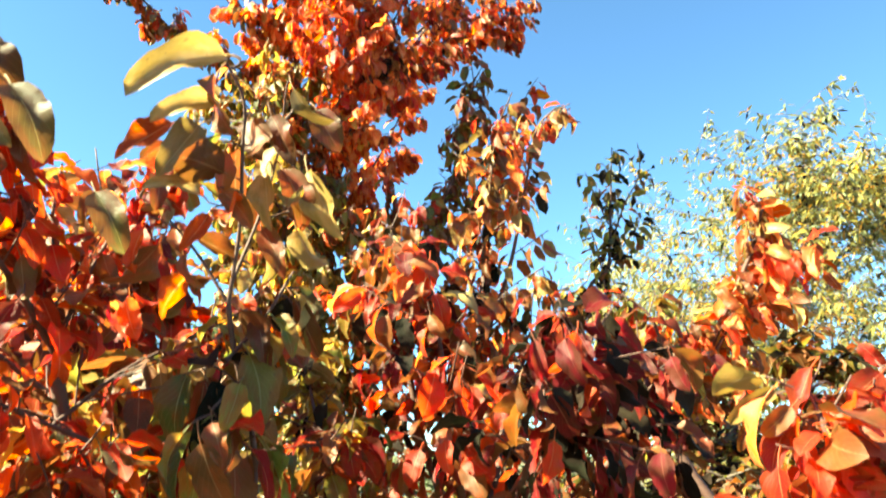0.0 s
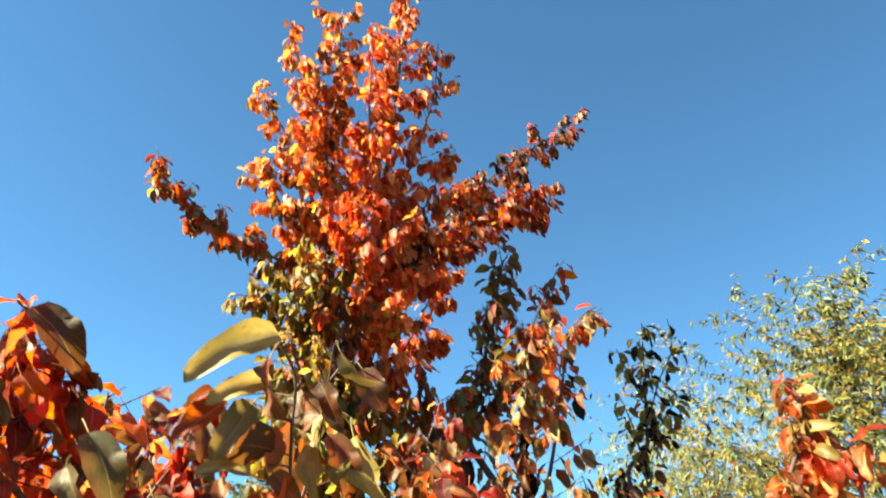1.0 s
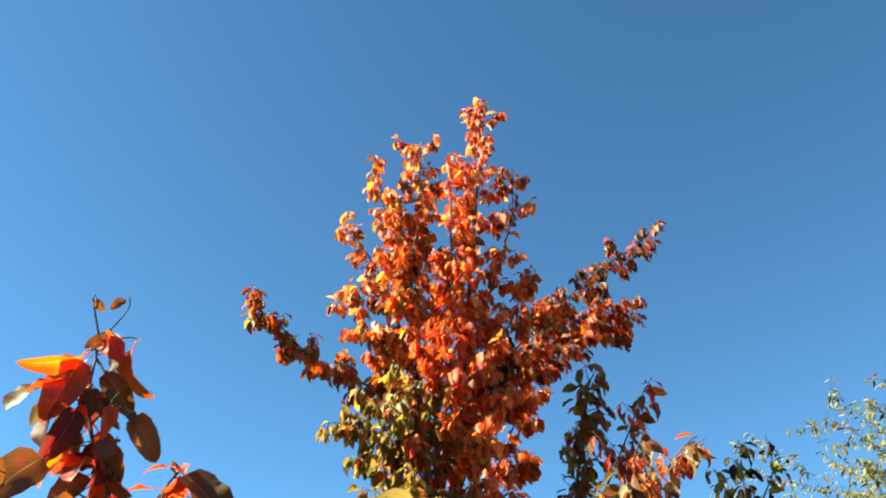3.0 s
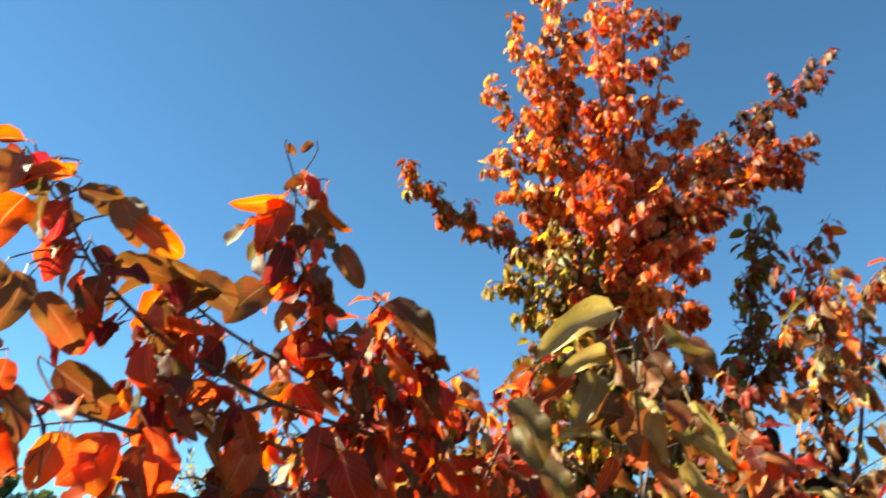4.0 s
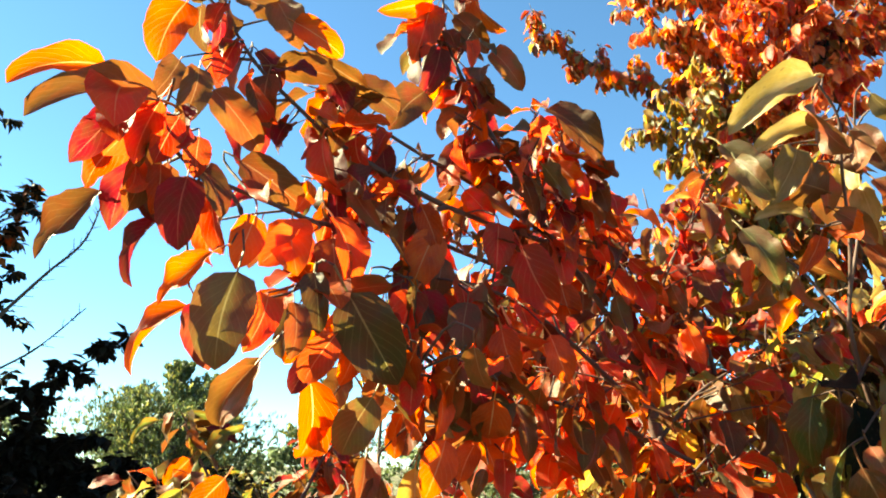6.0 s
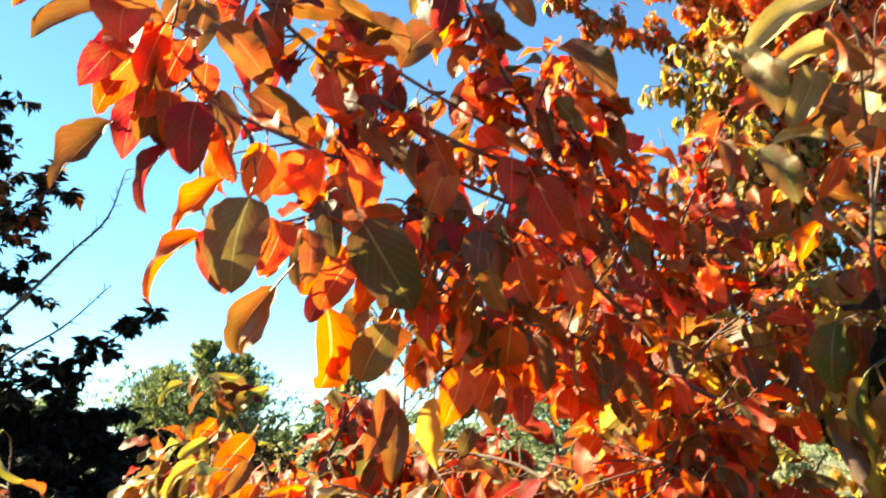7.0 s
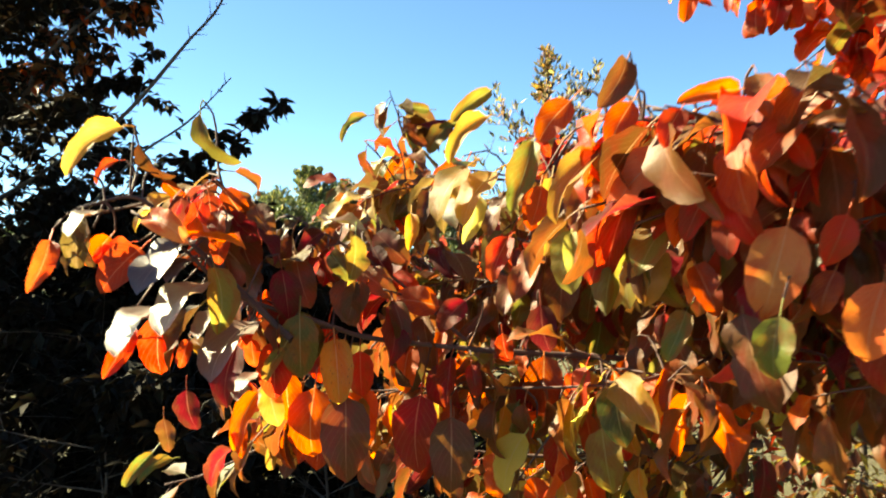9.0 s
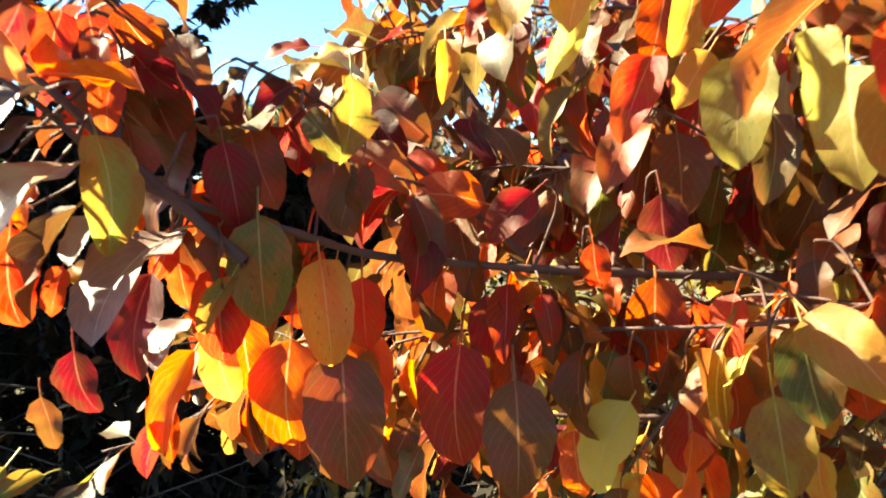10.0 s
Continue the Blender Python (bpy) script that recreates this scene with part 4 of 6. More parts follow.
bush.leaf((-0.733, 0.382, 2.150), (-0.734, 0.374, 2.112), (0.519, -0.853, 0.062), "red", 2)
bush.leaf((-0.746, 0.399, 2.176), (-0.726, 0.461, 2.161), (0.805, -0.593, -0.029), "brown", 4)
bush.leaf((-0.702, 0.446, 2.151), (-0.680, 0.497, 2.126), (0.652, -0.722, -0.234), "orange", 5)
bush.leaf((-0.719, 0.391, 2.106), (-0.720, 0.375, 2.054), (0.678, -0.728, 0.098), "red", 6)
bush.leaf((-0.701, 0.419, 2.077), (-0.700, 0.425, 2.020), (0.484, -0.870, -0.097), "brown", 2)
bush.leaf((-0.715, 0.331, 2.055), (-0.717, 0.309, 2.008), (0.970, -0.234, 0.066), "brown", 6)
bush.leaf((-0.707, 0.364, 2.038), (-0.701, 0.418, 1.994), (0.676, -0.644, -0.358), "brown", 1)
bush.leaf((-0.656, 0.554, 1.996), (-0.655, 0.557, 1.937), (0.162, -0.985, -0.067), "brown", 2)
bush.leaf((-0.682, 0.689, 2.333), (-0.703, 0.667, 2.307), (0.577, -0.798, -0.174), "brown", 6)
bush.leaf((-0.658, 0.704, 2.318), (-0.620, 0.725, 2.253), (-0.189, -0.895, -0.404), "orange", 3)
bush.leaf((-0.687, 0.650, 2.280), (-0.700, 0.634, 2.189), (0.685, -0.727, -0.047), "red", 6)
bush.leaf((-0.685, 0.651, 2.283), (-0.725, 0.593, 2.253), (0.492, -0.286, -0.822), "orange", 3)
bush.leaf((-0.671, 0.653, 2.211), (-0.693, 0.645, 2.145), (0.723, -0.639, -0.263), "crimson", 1)
bush.leaf((-0.632, 0.710, 2.221), (-0.607, 0.742, 2.170), (0.600, -0.773, -0.206), "brown", 5)
bush.leaf((-0.673, 0.684, 2.274), (-0.648, 0.724, 2.229), (0.514, -0.814, -0.270), "brown", 1)
bush.leaf((-0.682, 0.637, 2.146), (-0.700, 0.595, 2.084), (0.796, -0.604, -0.027), "brown", 2)
bush.leaf((-0.664, 0.695, 2.143), (-0.681, 0.671, 2.094), (0.345, -0.922, 0.173), "brown", 2)
bush.leaf((-0.619, 0.824, 2.182), (-0.566, 0.866, 2.103), (0.711, -0.696, 0.103), "brown", 1)
bush.leaf((-0.603, 0.567, 1.935), (-0.624, 0.555, 1.874), (0.760, -0.580, -0.292), "orange", 2)
bush.leaf((-0.592, 0.664, 1.968), (-0.587, 0.651, 1.908), (0.847, -0.499, 0.184), "red", 2)
bush.leaf((-0.692, 0.507, 2.072), (-0.683, 0.494, 2.015), (0.895, -0.398, 0.200), "brown", 5)
bush.leaf((-0.689, 0.532, 2.049), (-0.671, 0.534, 2.000), (0.209, -0.974, 0.082), "red", 2)
bush.leaf((-0.665, 0.452, 1.965), (-0.669, 0.438, 1.931), (0.943, -0.305, -0.131), "orange", 4)
bush.leaf((-0.648, 0.468, 1.931), (-0.639, 0.484, 1.863), (0.951, -0.285, 0.119), "red", 1)
bush.leaf((-0.706, 0.451, 2.037), (-0.704, 0.438, 2.007), (0.720, -0.662, 0.210), "crimson", 2)
bush.leaf((-0.705, 0.498, 2.028), (-0.688, 0.527, 1.989), (0.487, -0.851, -0.197), "red", 5)
bush.leaf((-0.611, 0.588, 1.916), (-0.610, 0.570, 1.865), (0.968, -0.246, 0.049), "brown", 0)
bush.leaf((-0.657, 0.688, 2.029), (-0.628, 0.707, 1.985), (0.356, -0.931, -0.080), "red", 4)
bush.leaf((-0.612, 0.515, 1.845), (-0.607, 0.496, 1.802), (0.481, -0.815, 0.323), "red", 4)
bush.leaf((-0.630, 0.501, 1.878), (-0.643, 0.487, 1.834), (0.785, -0.579, -0.219), "orange", 6)
bush.leaf((-0.785, 0.351, 2.208), (-0.779, 0.338, 2.160), (0.885, -0.401, 0.236), "crimson", 3)
bush.leaf((-0.764, 0.401, 2.210), (-0.782, 0.354, 2.180), (0.756, -0.069, -0.652), "orange", 3)
bush.leaf((-0.716, 0.480, 2.139), (-0.683, 0.568, 2.110), (0.218, -0.616, -0.757), "brown", 7)
bush.leaf((-0.706, 0.542, 2.127), (-0.683, 0.597, 2.099), (0.816, -0.570, 0.095), "brown", 2)
bush.leaf((-0.698, 0.341, 2.046), (-0.706, 0.332, 1.988), (0.926, -0.373, -0.066), "brown", 1)
bush.leaf((-0.681, 0.411, 1.953), (-0.696, 0.387, 1.927), (0.576, -0.817, -0.002), "crimson", 5)
bush.leaf((-0.689, 0.388, 1.971), (-0.675, 0.452, 1.941), (0.789, -0.577, -0.211), "brown", 5)
bush.leaf((-0.693, 0.567, 2.119), (-0.709, 0.532, 2.075), (0.627, -0.771, 0.116), "brown", 2)
bush.leaf((-0.725, 0.438, 2.182), (-0.702, 0.457, 2.123), (0.683, -0.713, 0.159), "brown", 0)
bush.leaf((-0.669, 0.486, 1.955), (-0.679, 0.469, 1.923), (0.734, -0.666, -0.130), "orange", 1)
bush.leaf((-0.559, 0.743, 1.909), (-0.541, 0.746, 1.856), (0.401, -0.912, 0.088), "orange", 2)
bush.leaf((-0.571, 0.678, 1.942), (-0.541, 0.697, 1.867), (0.446, -0.894, -0.045), "red", 2)
bush.leaf((-0.596, 0.638, 1.899), (-0.577, 0.652, 1.851), (-0.014, -0.957, -0.290), "red", 5)
bush.leaf((-0.628, 0.503, 1.835), (-0.632, 0.494, 1.793), (0.763, -0.645, -0.043), "red", 2)
bush.leaf((-0.593, 0.579, 1.809), (-0.633, 0.609, 1.770), (0.890, -0.365, -0.272), "crimson", 2)
bush.leaf((-0.574, 0.617, 1.801), (-0.598, 0.642, 1.767), (0.808, -0.563, 0.170), "red", 2)
bush.leaf((-0.649, 0.497, 1.794), (-0.679, 0.510, 1.757), (0.617, -0.717, 0.324), "brown", 0)
bush.leaf((-0.594, 0.711, 1.761), (-0.627, 0.747, 1.724), (-0.085, -0.988, -0.131), "orange", 1)
bush.leaf((-0.544, 0.763, 1.803), (-0.581, 0.817, 1.765), (0.797, -0.520, -0.308), "red", 5)
bush.leaf((-0.551, 0.855, 1.784), (-0.587, 0.906, 1.745), (0.251, -0.954, -0.162), "red", 2)
bush.leaf((-0.666, 0.591, 1.750), (-0.677, 0.600, 1.714), (0.455, -0.834, 0.311), "orange", 0)
bush.leaf((-0.567, 0.707, 1.790), (-0.596, 0.739, 1.757), (0.327, -0.939, 0.110), "brown", 4)
bush.leaf((-0.561, 0.909, 1.874), (-0.575, 0.899, 1.823), (0.361, -0.929, 0.079), "crimson", 2)
bush.leaf((-0.564, 0.962, 1.959), (-0.543, 0.962, 1.910), (0.659, -0.690, 0.299), "red", 2)
bush.leaf((-0.761, 0.338, 2.206), (-0.786, 0.298, 2.174), (0.863, -0.503, -0.038), "orange", 3)
bush.leaf((-0.747, 0.363, 2.194), (-0.770, 0.339, 2.152), (0.821, -0.553, -0.140), "crimson", 1)
bush.leaf((-0.733, 0.381, 2.180), (-0.757, 0.340, 2.149), (0.773, -0.634, 0.019), "orange", 3)
bush.leaf((-0.664, 0.671, 2.378), (-0.678, 0.665, 2.360), (0.405, -0.877, -0.258), "brown", 0)
bush.leaf((-0.684, 0.643, 2.365), (-0.684, 0.662, 2.357), (0.422, -0.483, -0.768), "brown", 2)
bush.leaf((-0.656, 0.649, 2.310), (-0.671, 0.645, 2.291), (0.581, -0.543, -0.606), "brown", 0)
bush.leaf((-0.312, 0.551, 1.948), (-0.291, 0.566, 1.895), (0.582, -0.813, -0.008), "olive", 1)
bush.leaf((-0.290, 0.504, 1.914), (-0.268, 0.507, 1.881), (-0.106, -0.982, -0.157), "olive", 1)
bush.leaf((-0.347, 0.712, 1.929), (-0.323, 0.728, 1.875), (0.412, -0.906, -0.093), "olive", 1)
bush.leaf((-0.601, 0.434, 1.809), (-0.631, 0.430, 1.772), (0.704, -0.664, -0.250), "red", 2)
bush.leaf((-0.574, 0.488, 1.803), (-0.598, 0.494, 1.779), (0.368, -0.930, -0.020), "red", 2)
bush.leaf((-0.605, 0.487, 1.764), (-0.643, 0.491, 1.716), (0.786, -0.616, 0.050), "olive", 2)
bush.leaf((-0.582, 0.562, 1.731), (-0.598, 0.552, 1.678), (0.766, -0.635, -0.096), "orange", 0)
bush.leaf((-0.625, 0.571, 1.706), (-0.629, 0.579, 1.640), (0.279, -0.951, -0.135), "gold", 7)
bush.leaf((-0.644, 0.583, 1.694), (-0.655, 0.594, 1.653), (0.539, -0.766, -0.352), "olive", 1)
bush.leaf((-0.649, 0.543, 1.698), (-0.656, 0.546, 1.628), (0.645, -0.756, -0.110), "brown", 7)
bush.leaf((-0.662, 0.542, 1.714), (-0.663, 0.519, 1.647), (0.884, -0.464, 0.051), "brown", 7)
bush.leaf((-0.610, 0.591, 1.742), (-0.637, 0.597, 1.712), (-0.018, -0.999, 0.051), "crimson", 4)
bush.leaf((-0.558, 0.570, 1.771), (-0.572, 0.598, 1.730), (0.236, -0.940, 0.248), "brown", 2)
bush.leaf((-0.531, 0.565, 1.765), (-0.566, 0.606, 1.734), (0.453, -0.765, -0.458), "orange", 0)
bush.leaf((-0.517, 0.559, 1.799), (-0.539, 0.538, 1.792), (0.710, -0.588, -0.388), "red", 1)
bush.leaf((-0.638, 0.385, 1.782), (-0.696, 0.401, 1.736), (0.515, -0.839, -0.177), "brown", 3)
bush.leaf((-0.663, 0.488, 1.757), (-0.691, 0.493, 1.725), (0.765, -0.610, 0.206), "orange", 6)
bush.leaf((-0.615, 0.477, 1.818), (-0.632, 0.473, 1.774), (0.808, -0.581, 0.097), "orange", 6)
bush.leaf((-0.618, 0.504, 1.785), (-0.647, 0.523, 1.757), (0.725, -0.682, 0.096), "brown", 4)
bush.leaf((-0.635, 0.560, 1.755), (-0.654, 0.572, 1.725), (0.021, -0.942, 0.335), "orange", 0)
bush.leaf((-0.616, 0.571, 1.767), (-0.647, 0.596, 1.736), (0.195, -0.945, 0.263), "red", 1)
bush.leaf((-0.554, 0.531, 1.805), (-0.575, 0.552, 1.779), (0.307, -0.944, -0.120), "orange", 0)
bush.leaf((-0.580, 0.621, 1.706), (-0.589, 0.616, 1.680), (0.435, -0.900, 0.028), "brown", 1)
bush.leaf((-0.590, 0.619, 1.730), (-0.600, 0.607, 1.693), (0.613, -0.787, 0.075), "orange", 2)
bush.leaf((-0.568, 0.636, 1.716), (-0.559, 0.622, 1.678), (0.489, -0.776, 0.398), "red", 6)
bush.leaf((-0.618, 0.621, 1.678), (-0.632, 0.619, 1.651), (0.541, -0.816, -0.202), "olive", 0)
bush.leaf((-0.566, 0.495, 1.801), (-0.591, 0.514, 1.771), (0.525, -0.847, 0.083), "orange", 2)
bush.leaf((-0.512, 0.507, 1.803), (-0.521, 0.541, 1.772), (0.024, -0.983, -0.182), "brown", 0)
bush.leaf((-0.547, 0.527, 1.784), (-0.578, 0.555, 1.749), (0.144, -0.941, 0.307), "orange", 2)
bush.leaf((-0.595, 0.484, 1.827), (-0.601, 0.478, 1.797), (0.813, -0.558, -0.168), "orange", 5)
bush.leaf((-0.538, 0.546, 1.785), (-0.544, 0.569, 1.761), (0.541, -0.770, 0.339), "crimson", 2)
bush.leaf((-0.641, 0.461, 1.821), (-0.655, 0.463, 1.802), (0.270, -0.867, -0.419), "red", 5)
bush.finish(300, SHAPES, label="brown-red leaves deeper in the tree")

# the low branch and the shrub behind it
low = Plant("pear_tree", "low spreading pear tree, orange, red and yellow leaves on long branches", "tree", (-0.75, 1.15, 0.0), MIXED, 11, 0.07, group=ROW, droop=(-1.8, -0.2))
low.branch([(-0.75, 1.15, -0.05), (-0.76, 1.12, 0.6), (-0.78, 1.08, 1.15), *[(-0.989, 1.071, 1.350)]], 0.018, 0.007, name="trunk")
low.branch([(-0.989, 1.071, 1.350), (-1.061, 0.956, 1.376), (-1.131, 0.848, 1.387), (-1.218, 0.753, 1.395), (-1.269, 0.685, 1.404), (-1.295, 0.627, 1.414), (-1.308, 0.576, 1.432), (-1.333, 0.488, 1.464), (-1.342, 0.435, 1.511), (-1.382, 0.399, 1.549)], 0.0046, 0.0016, 30, 6, 0.06, palette={"orange": 0.84, "green": 1.3, "olive": 1.6, "coral": 0.5, "tan": 1, "red": 3, "brown": 5.5, "gold": 0.77, "crimson": 1.8})
low.branch([(-1.021, 1.036, 1.313), (-1.129, 0.956, 1.322), (-1.236, 0.861, 1.353), (-1.277, 0.758, 1.377)], 0.004, 0.0015, 26, 8, 0.1, palette={"orange": 0.84, "green": 1.3, "olive": 1.6, "coral": 0.5, "tan": 1, "gold": 1.2, "red": 2, "brown": 1.5, "crimson": 0.8})
low.branch([(-0.608, 0.750, 1.512), (-0.685, 0.716, 1.564), (-0.772, 0.678, 1.585), (-0.874, 0.640, 1.598), (-0.962, 0.621, 1.613)], 0.0032, 0.0013, 80, 25, 0.1, palette={"brown": 6.5, "red": 4, "orange": 0.84, "green": 0.65, "olive": 0.78, "coral": 0.5, "crimson": 0.8})
low.branch([(-0.664, 0.786, 1.476), (-0.734, 0.707, 1.518), (-0.824, 0.661, 1.537), (-0.944, 0.636, 1.547)], 0.0032, 0.0013, 50, 16, 0.1, palette={"red": 3, "brown": 6, "green": 1.5, "olive": 1.8, "orange": 1.05, "crimson": 2.8})
low.branch([(-1.020, 1.036, 1.275), (-1.134, 0.975, 1.257), (-1.257, 0.895, 1.241), (-1.382, 0.798, 1.249)], 0.005, 0.0015, 40, 14, 0.12, palette={"orange": 0.84, "green": 1.3, "olive": 1.6, "coral": 0.5, "gold": 1.5, "brown": 3.5, "crimson": 0.8})
low.branch([(-1.293, 0.531, 1.417), (-1.353, 0.483, 1.486), (-1.396, 0.440, 1.544), (-1.409, 0.409, 1.566), (-1.427, 0.361, 1.552)], 0.004, 0.0015, 20, 5, 0.07, palette={"orange": 1.05, "green": 1.3, "olive": 1.6, "tan": 1, "gold": 0.77, "red": 3, "brown": 5.5, "crimson": 0.8})
low.branch([(-1.353, 0.483, 1.486), (-1.396, 0.510, 1.558), (-1.418, 0.511, 1.605)], 0.003, 0.0015, 14, 3, 0.06, palette={"brown": 5.5, "gold": 0.77, "crimson": 2.8})
low.branch([(-0.708, 1.034, 1.436), (-0.941, 0.996, 1.486), (-1.232, 0.982, 1.491), (-1.45, 0.93, 1.50)], 0.004, 0.0014, 50, 20, 0.14, palette={"brown": 5.5, "crimson": 2.8, "orange": 1.05, "green": 1.3, "olive": 1.6, "tan": 1, "red": 2, "gold": 0.39})
low.branch([(-1.040, 1.286, 1.317), (-1.260, 1.227, 1.303), (-1.474, 1.049, 1.291), (-1.611, 0.839, 1.279), (-1.689, 0.718, 1.275)], 0.004, 0.0014, 60, 24, 0.14, palette={"brown": 3.5, "orange": 0.84, "green": 1.3, "olive": 1.6, "coral": 0.5, "tan": 1, "red": 2, "gold": 0.77, "pale": 0.7, "crimson": 0.8})
low.branch([(-1.052, 1.183, 1.464), (-1.182, 1.096, 1.480), (-1.357, 0.949, 1.474), (-1.42, 0.89, 1.465)], 0.004, 0.0014, 46, 16, 0.1, palette={"brown": 6.5, "orange": 0.84, "green": 1.3, "olive": 1.6, "coral": 0.5, "red": 2, "gold": 0.39, "crimson": 0.8})
low.branch([(-0.683, 0.988, 1.557), (-0.818, 0.997, 1.629), (-0.969, 0.981, 1.652), (-1.099, 0.958, 1.658)], 0.004, 0.0014, 50, 20, 0.13, palette={"olive": 2.5, "red": 5, "brown": 5.5, "crimson": 1.8})
low.leaf((-1.291, 0.600, 1.350), (-1.287, 0.598, 1.257), (0.740, -0.671, 0.043), "brown", 0)
low.leaf((-1.258, 0.681, 1.346), (-1.250, 0.672, 1.261), (0.547, -0.826, 0.137), "red", 2)
low.leaf((-1.210, 0.683, 1.328), (-1.205, 0.677, 1.247), (0.756, -0.647, 0.097), "brown", 0)
low.leaf((-1.319, 0.645, 1.352), (-1.309, 0.642, 1.283), (0.687, -0.714, 0.134), "orange", 2)
low.leaf((-1.327, 0.584, 1.357), (-1.337, 0.589, 1.278), (0.715, -0.686, -0.132), "orange", 2)
low.leaf((-1.333, 0.535, 1.412), (-1.330, 0.534, 1.350), (0.972, -0.230, 0.049), "red", 2)
low.leaf((-1.294, 0.542, 1.443), (-1.300, 0.548, 1.374), (0.748, -0.653, -0.118), "green", 0)
low.leaf((-1.312, 0.531, 1.490), (-1.312, 0.540, 1.434), (0.918, -0.393, -0.056), "crimson", 0)
low.leaf((-1.323, 0.460, 1.492), (-1.312, 0.458, 1.425), (0.968, -0.188, 0.165), "green", 1)
low.leaf((-1.317, 0.445, 1.476), (-1.288, 0.390, 1.429), (0.270, -0.540, 0.800), "cream", 2)
low.leaf((-1.297, 0.624, 1.398), (-1.305, 0.633, 1.344), (0.651, -0.731, -0.202), "red", 0)
low.leaf((-1.327, 0.601, 1.426), (-1.339, 0.609, 1.356), (0.484, -0.858, -0.173), "red", 2)
low.leaf((-1.280, 0.659, 1.432), (-1.262, 0.663, 1.393), (0.707, -0.662, 0.251), "red", 2)
low.leaf((-1.282, 0.686, 1.401), (-1.281, 0.678, 1.346), (0.569, -0.813, 0.123), "orange", 2)
low.leaf((-1.212, 0.708, 1.454), (-1.239, 0.692, 1.419), (0.414, -0.905, 0.096), "crimson", 2)
low.leaf((-1.185, 0.740, 1.418), (-1.188, 0.754, 1.385), (0.618, -0.695, -0.368), "red", 2)
low.leaf((-1.141, 0.754, 1.451), (-1.141, 0.770, 1.398), (0.540, -0.806, -0.243), "crimson", 2)
low.leaf((-1.214, 0.719, 1.382), (-1.206, 0.720, 1.345), (0.593, -0.798, 0.105), "red", 1)
low.leaf((-1.074, 0.731, 1.531), (-1.074, 0.720, 1.465), (0.315, -0.936, 0.154), "pale", 2)
low.leaf((-1.024, 0.738, 1.519), (-1.013, 0.730, 1.452), (-0.007, -0.992, 0.122), "pale", 0)
low.leaf((-1.056, 0.770, 1.372), (-1.039, 0.762, 1.311), (0.465, -0.852, 0.241), "green", 2)
low.leaf((-1.070, 0.765, 1.325), (-1.061, 0.771, 1.258), (0.367, -0.929, -0.041), "green", 0)
low.leaf((-1.129, 0.772, 1.313), (-1.129, 0.777, 1.255), (0.631, -0.772, -0.076), "red", 2)
low.leaf((-1.040, 0.827, 1.369), (-1.031, 0.823, 1.303), (0.225, -0.971, 0.085), "orange", 2)
low.leaf((-1.164, 0.753, 1.306), (-1.182, 0.740, 1.238), (0.004, -0.985, 0.175), "pale", 2)
low.leaf((-1.189, 0.772, 1.336), (-1.198, 0.766, 1.271), (0.471, -0.882, 0.028), "green", 2)
low.leaf((-1.163, 0.787, 1.391), (-1.168, 0.801, 1.321), (0.627, -0.756, -0.188), "orange", 2)
low.leaf((-1.103, 0.783, 1.384), (-1.105, 0.779, 1.331), (-0.189, -0.977, 0.094), "red", 0)
low.leaf((-1.110, 0.791, 1.332), (-1.110, 0.801, 1.286), (0.609, -0.776, -0.165), "red", 1)
low.leaf((-1.314, 0.497, 1.436), (-1.282, 0.436, 1.383), (0.270, -0.540, 0.800), "cream", 2)
low.leaf((-1.340, 0.520, 1.358), (-1.336, 0.494, 1.298), (0.721, -0.617, 0.316), "orange", 3)
low.leaf((-1.353, 0.539, 1.365), (-1.351, 0.552, 1.315), (0.691, -0.707, -0.150), "gold", 0)
low.leaf((-1.296, 0.626, 1.476), (-1.300, 0.608, 1.431), (0.872, -0.477, 0.111), "brown", 2)
low.leaf((-1.301, 0.586, 1.509), (-1.283, 0.603, 1.477), (0.704, -0.710, 0.011), "green", 5)
low.leaf((-1.328, 0.448, 1.558), (-1.331, 0.441, 1.519), (0.892, -0.453, 0.003), "red", 2)
low.leaf((-1.333, 0.430, 1.562), (-1.345, 0.413, 1.527), (0.955, -0.163, -0.249), "crimson", 5)
low.leaf((-1.340, 0.472, 1.551), (-1.327, 0.466, 1.510), (0.600, -0.746, 0.288), "orange", 6)
low.leaf((-1.129, 0.738, 1.579), (-1.138, 0.733, 1.531), (0.543, -0.840, -0.015), "orange", 0)
low.leaf((-1.163, 0.718, 1.569), (-1.175, 0.704, 1.524), (0.152, -0.953, 0.263), "brown", 6)
low.leaf((-1.106, 0.749, 1.539), (-1.122, 0.736, 1.504), (0.514, -0.852, 0.094), "gold", 0)
low.leaf((-1.274, 0.760, 1.620), (-1.280, 0.761, 1.576), (0.248, -0.968, -0.045), "gold", 2)
low.leaf((-1.294, 0.673, 1.265), (-1.300, 0.651, 1.226), (0.126, -0.874, 0.469), "olive", 4)
low.leaf((-1.298, 0.669, 1.287), (-1.311, 0.659, 1.254), (0.714, -0.697, -0.069), "brown", 0)
low.leaf((-1.105, 0.728, 1.586), (-1.120, 0.728, 1.535), (0.615, -0.766, -0.184), "gold", 1)
low.leaf((-1.214, 0.756, 1.277), (-1.207, 0.760, 1.222), (0.170, -0.984, -0.045), "orange", 6)
low.leaf((-1.027, 0.727, 1.546), (-1.005, 0.747, 1.525), (0.509, -0.815, -0.276), "brown", 1)
low.leaf((-1.347, 0.689, 1.295), (-1.344, 0.685, 1.264), (0.364, -0.919, 0.154), "gold", 0)
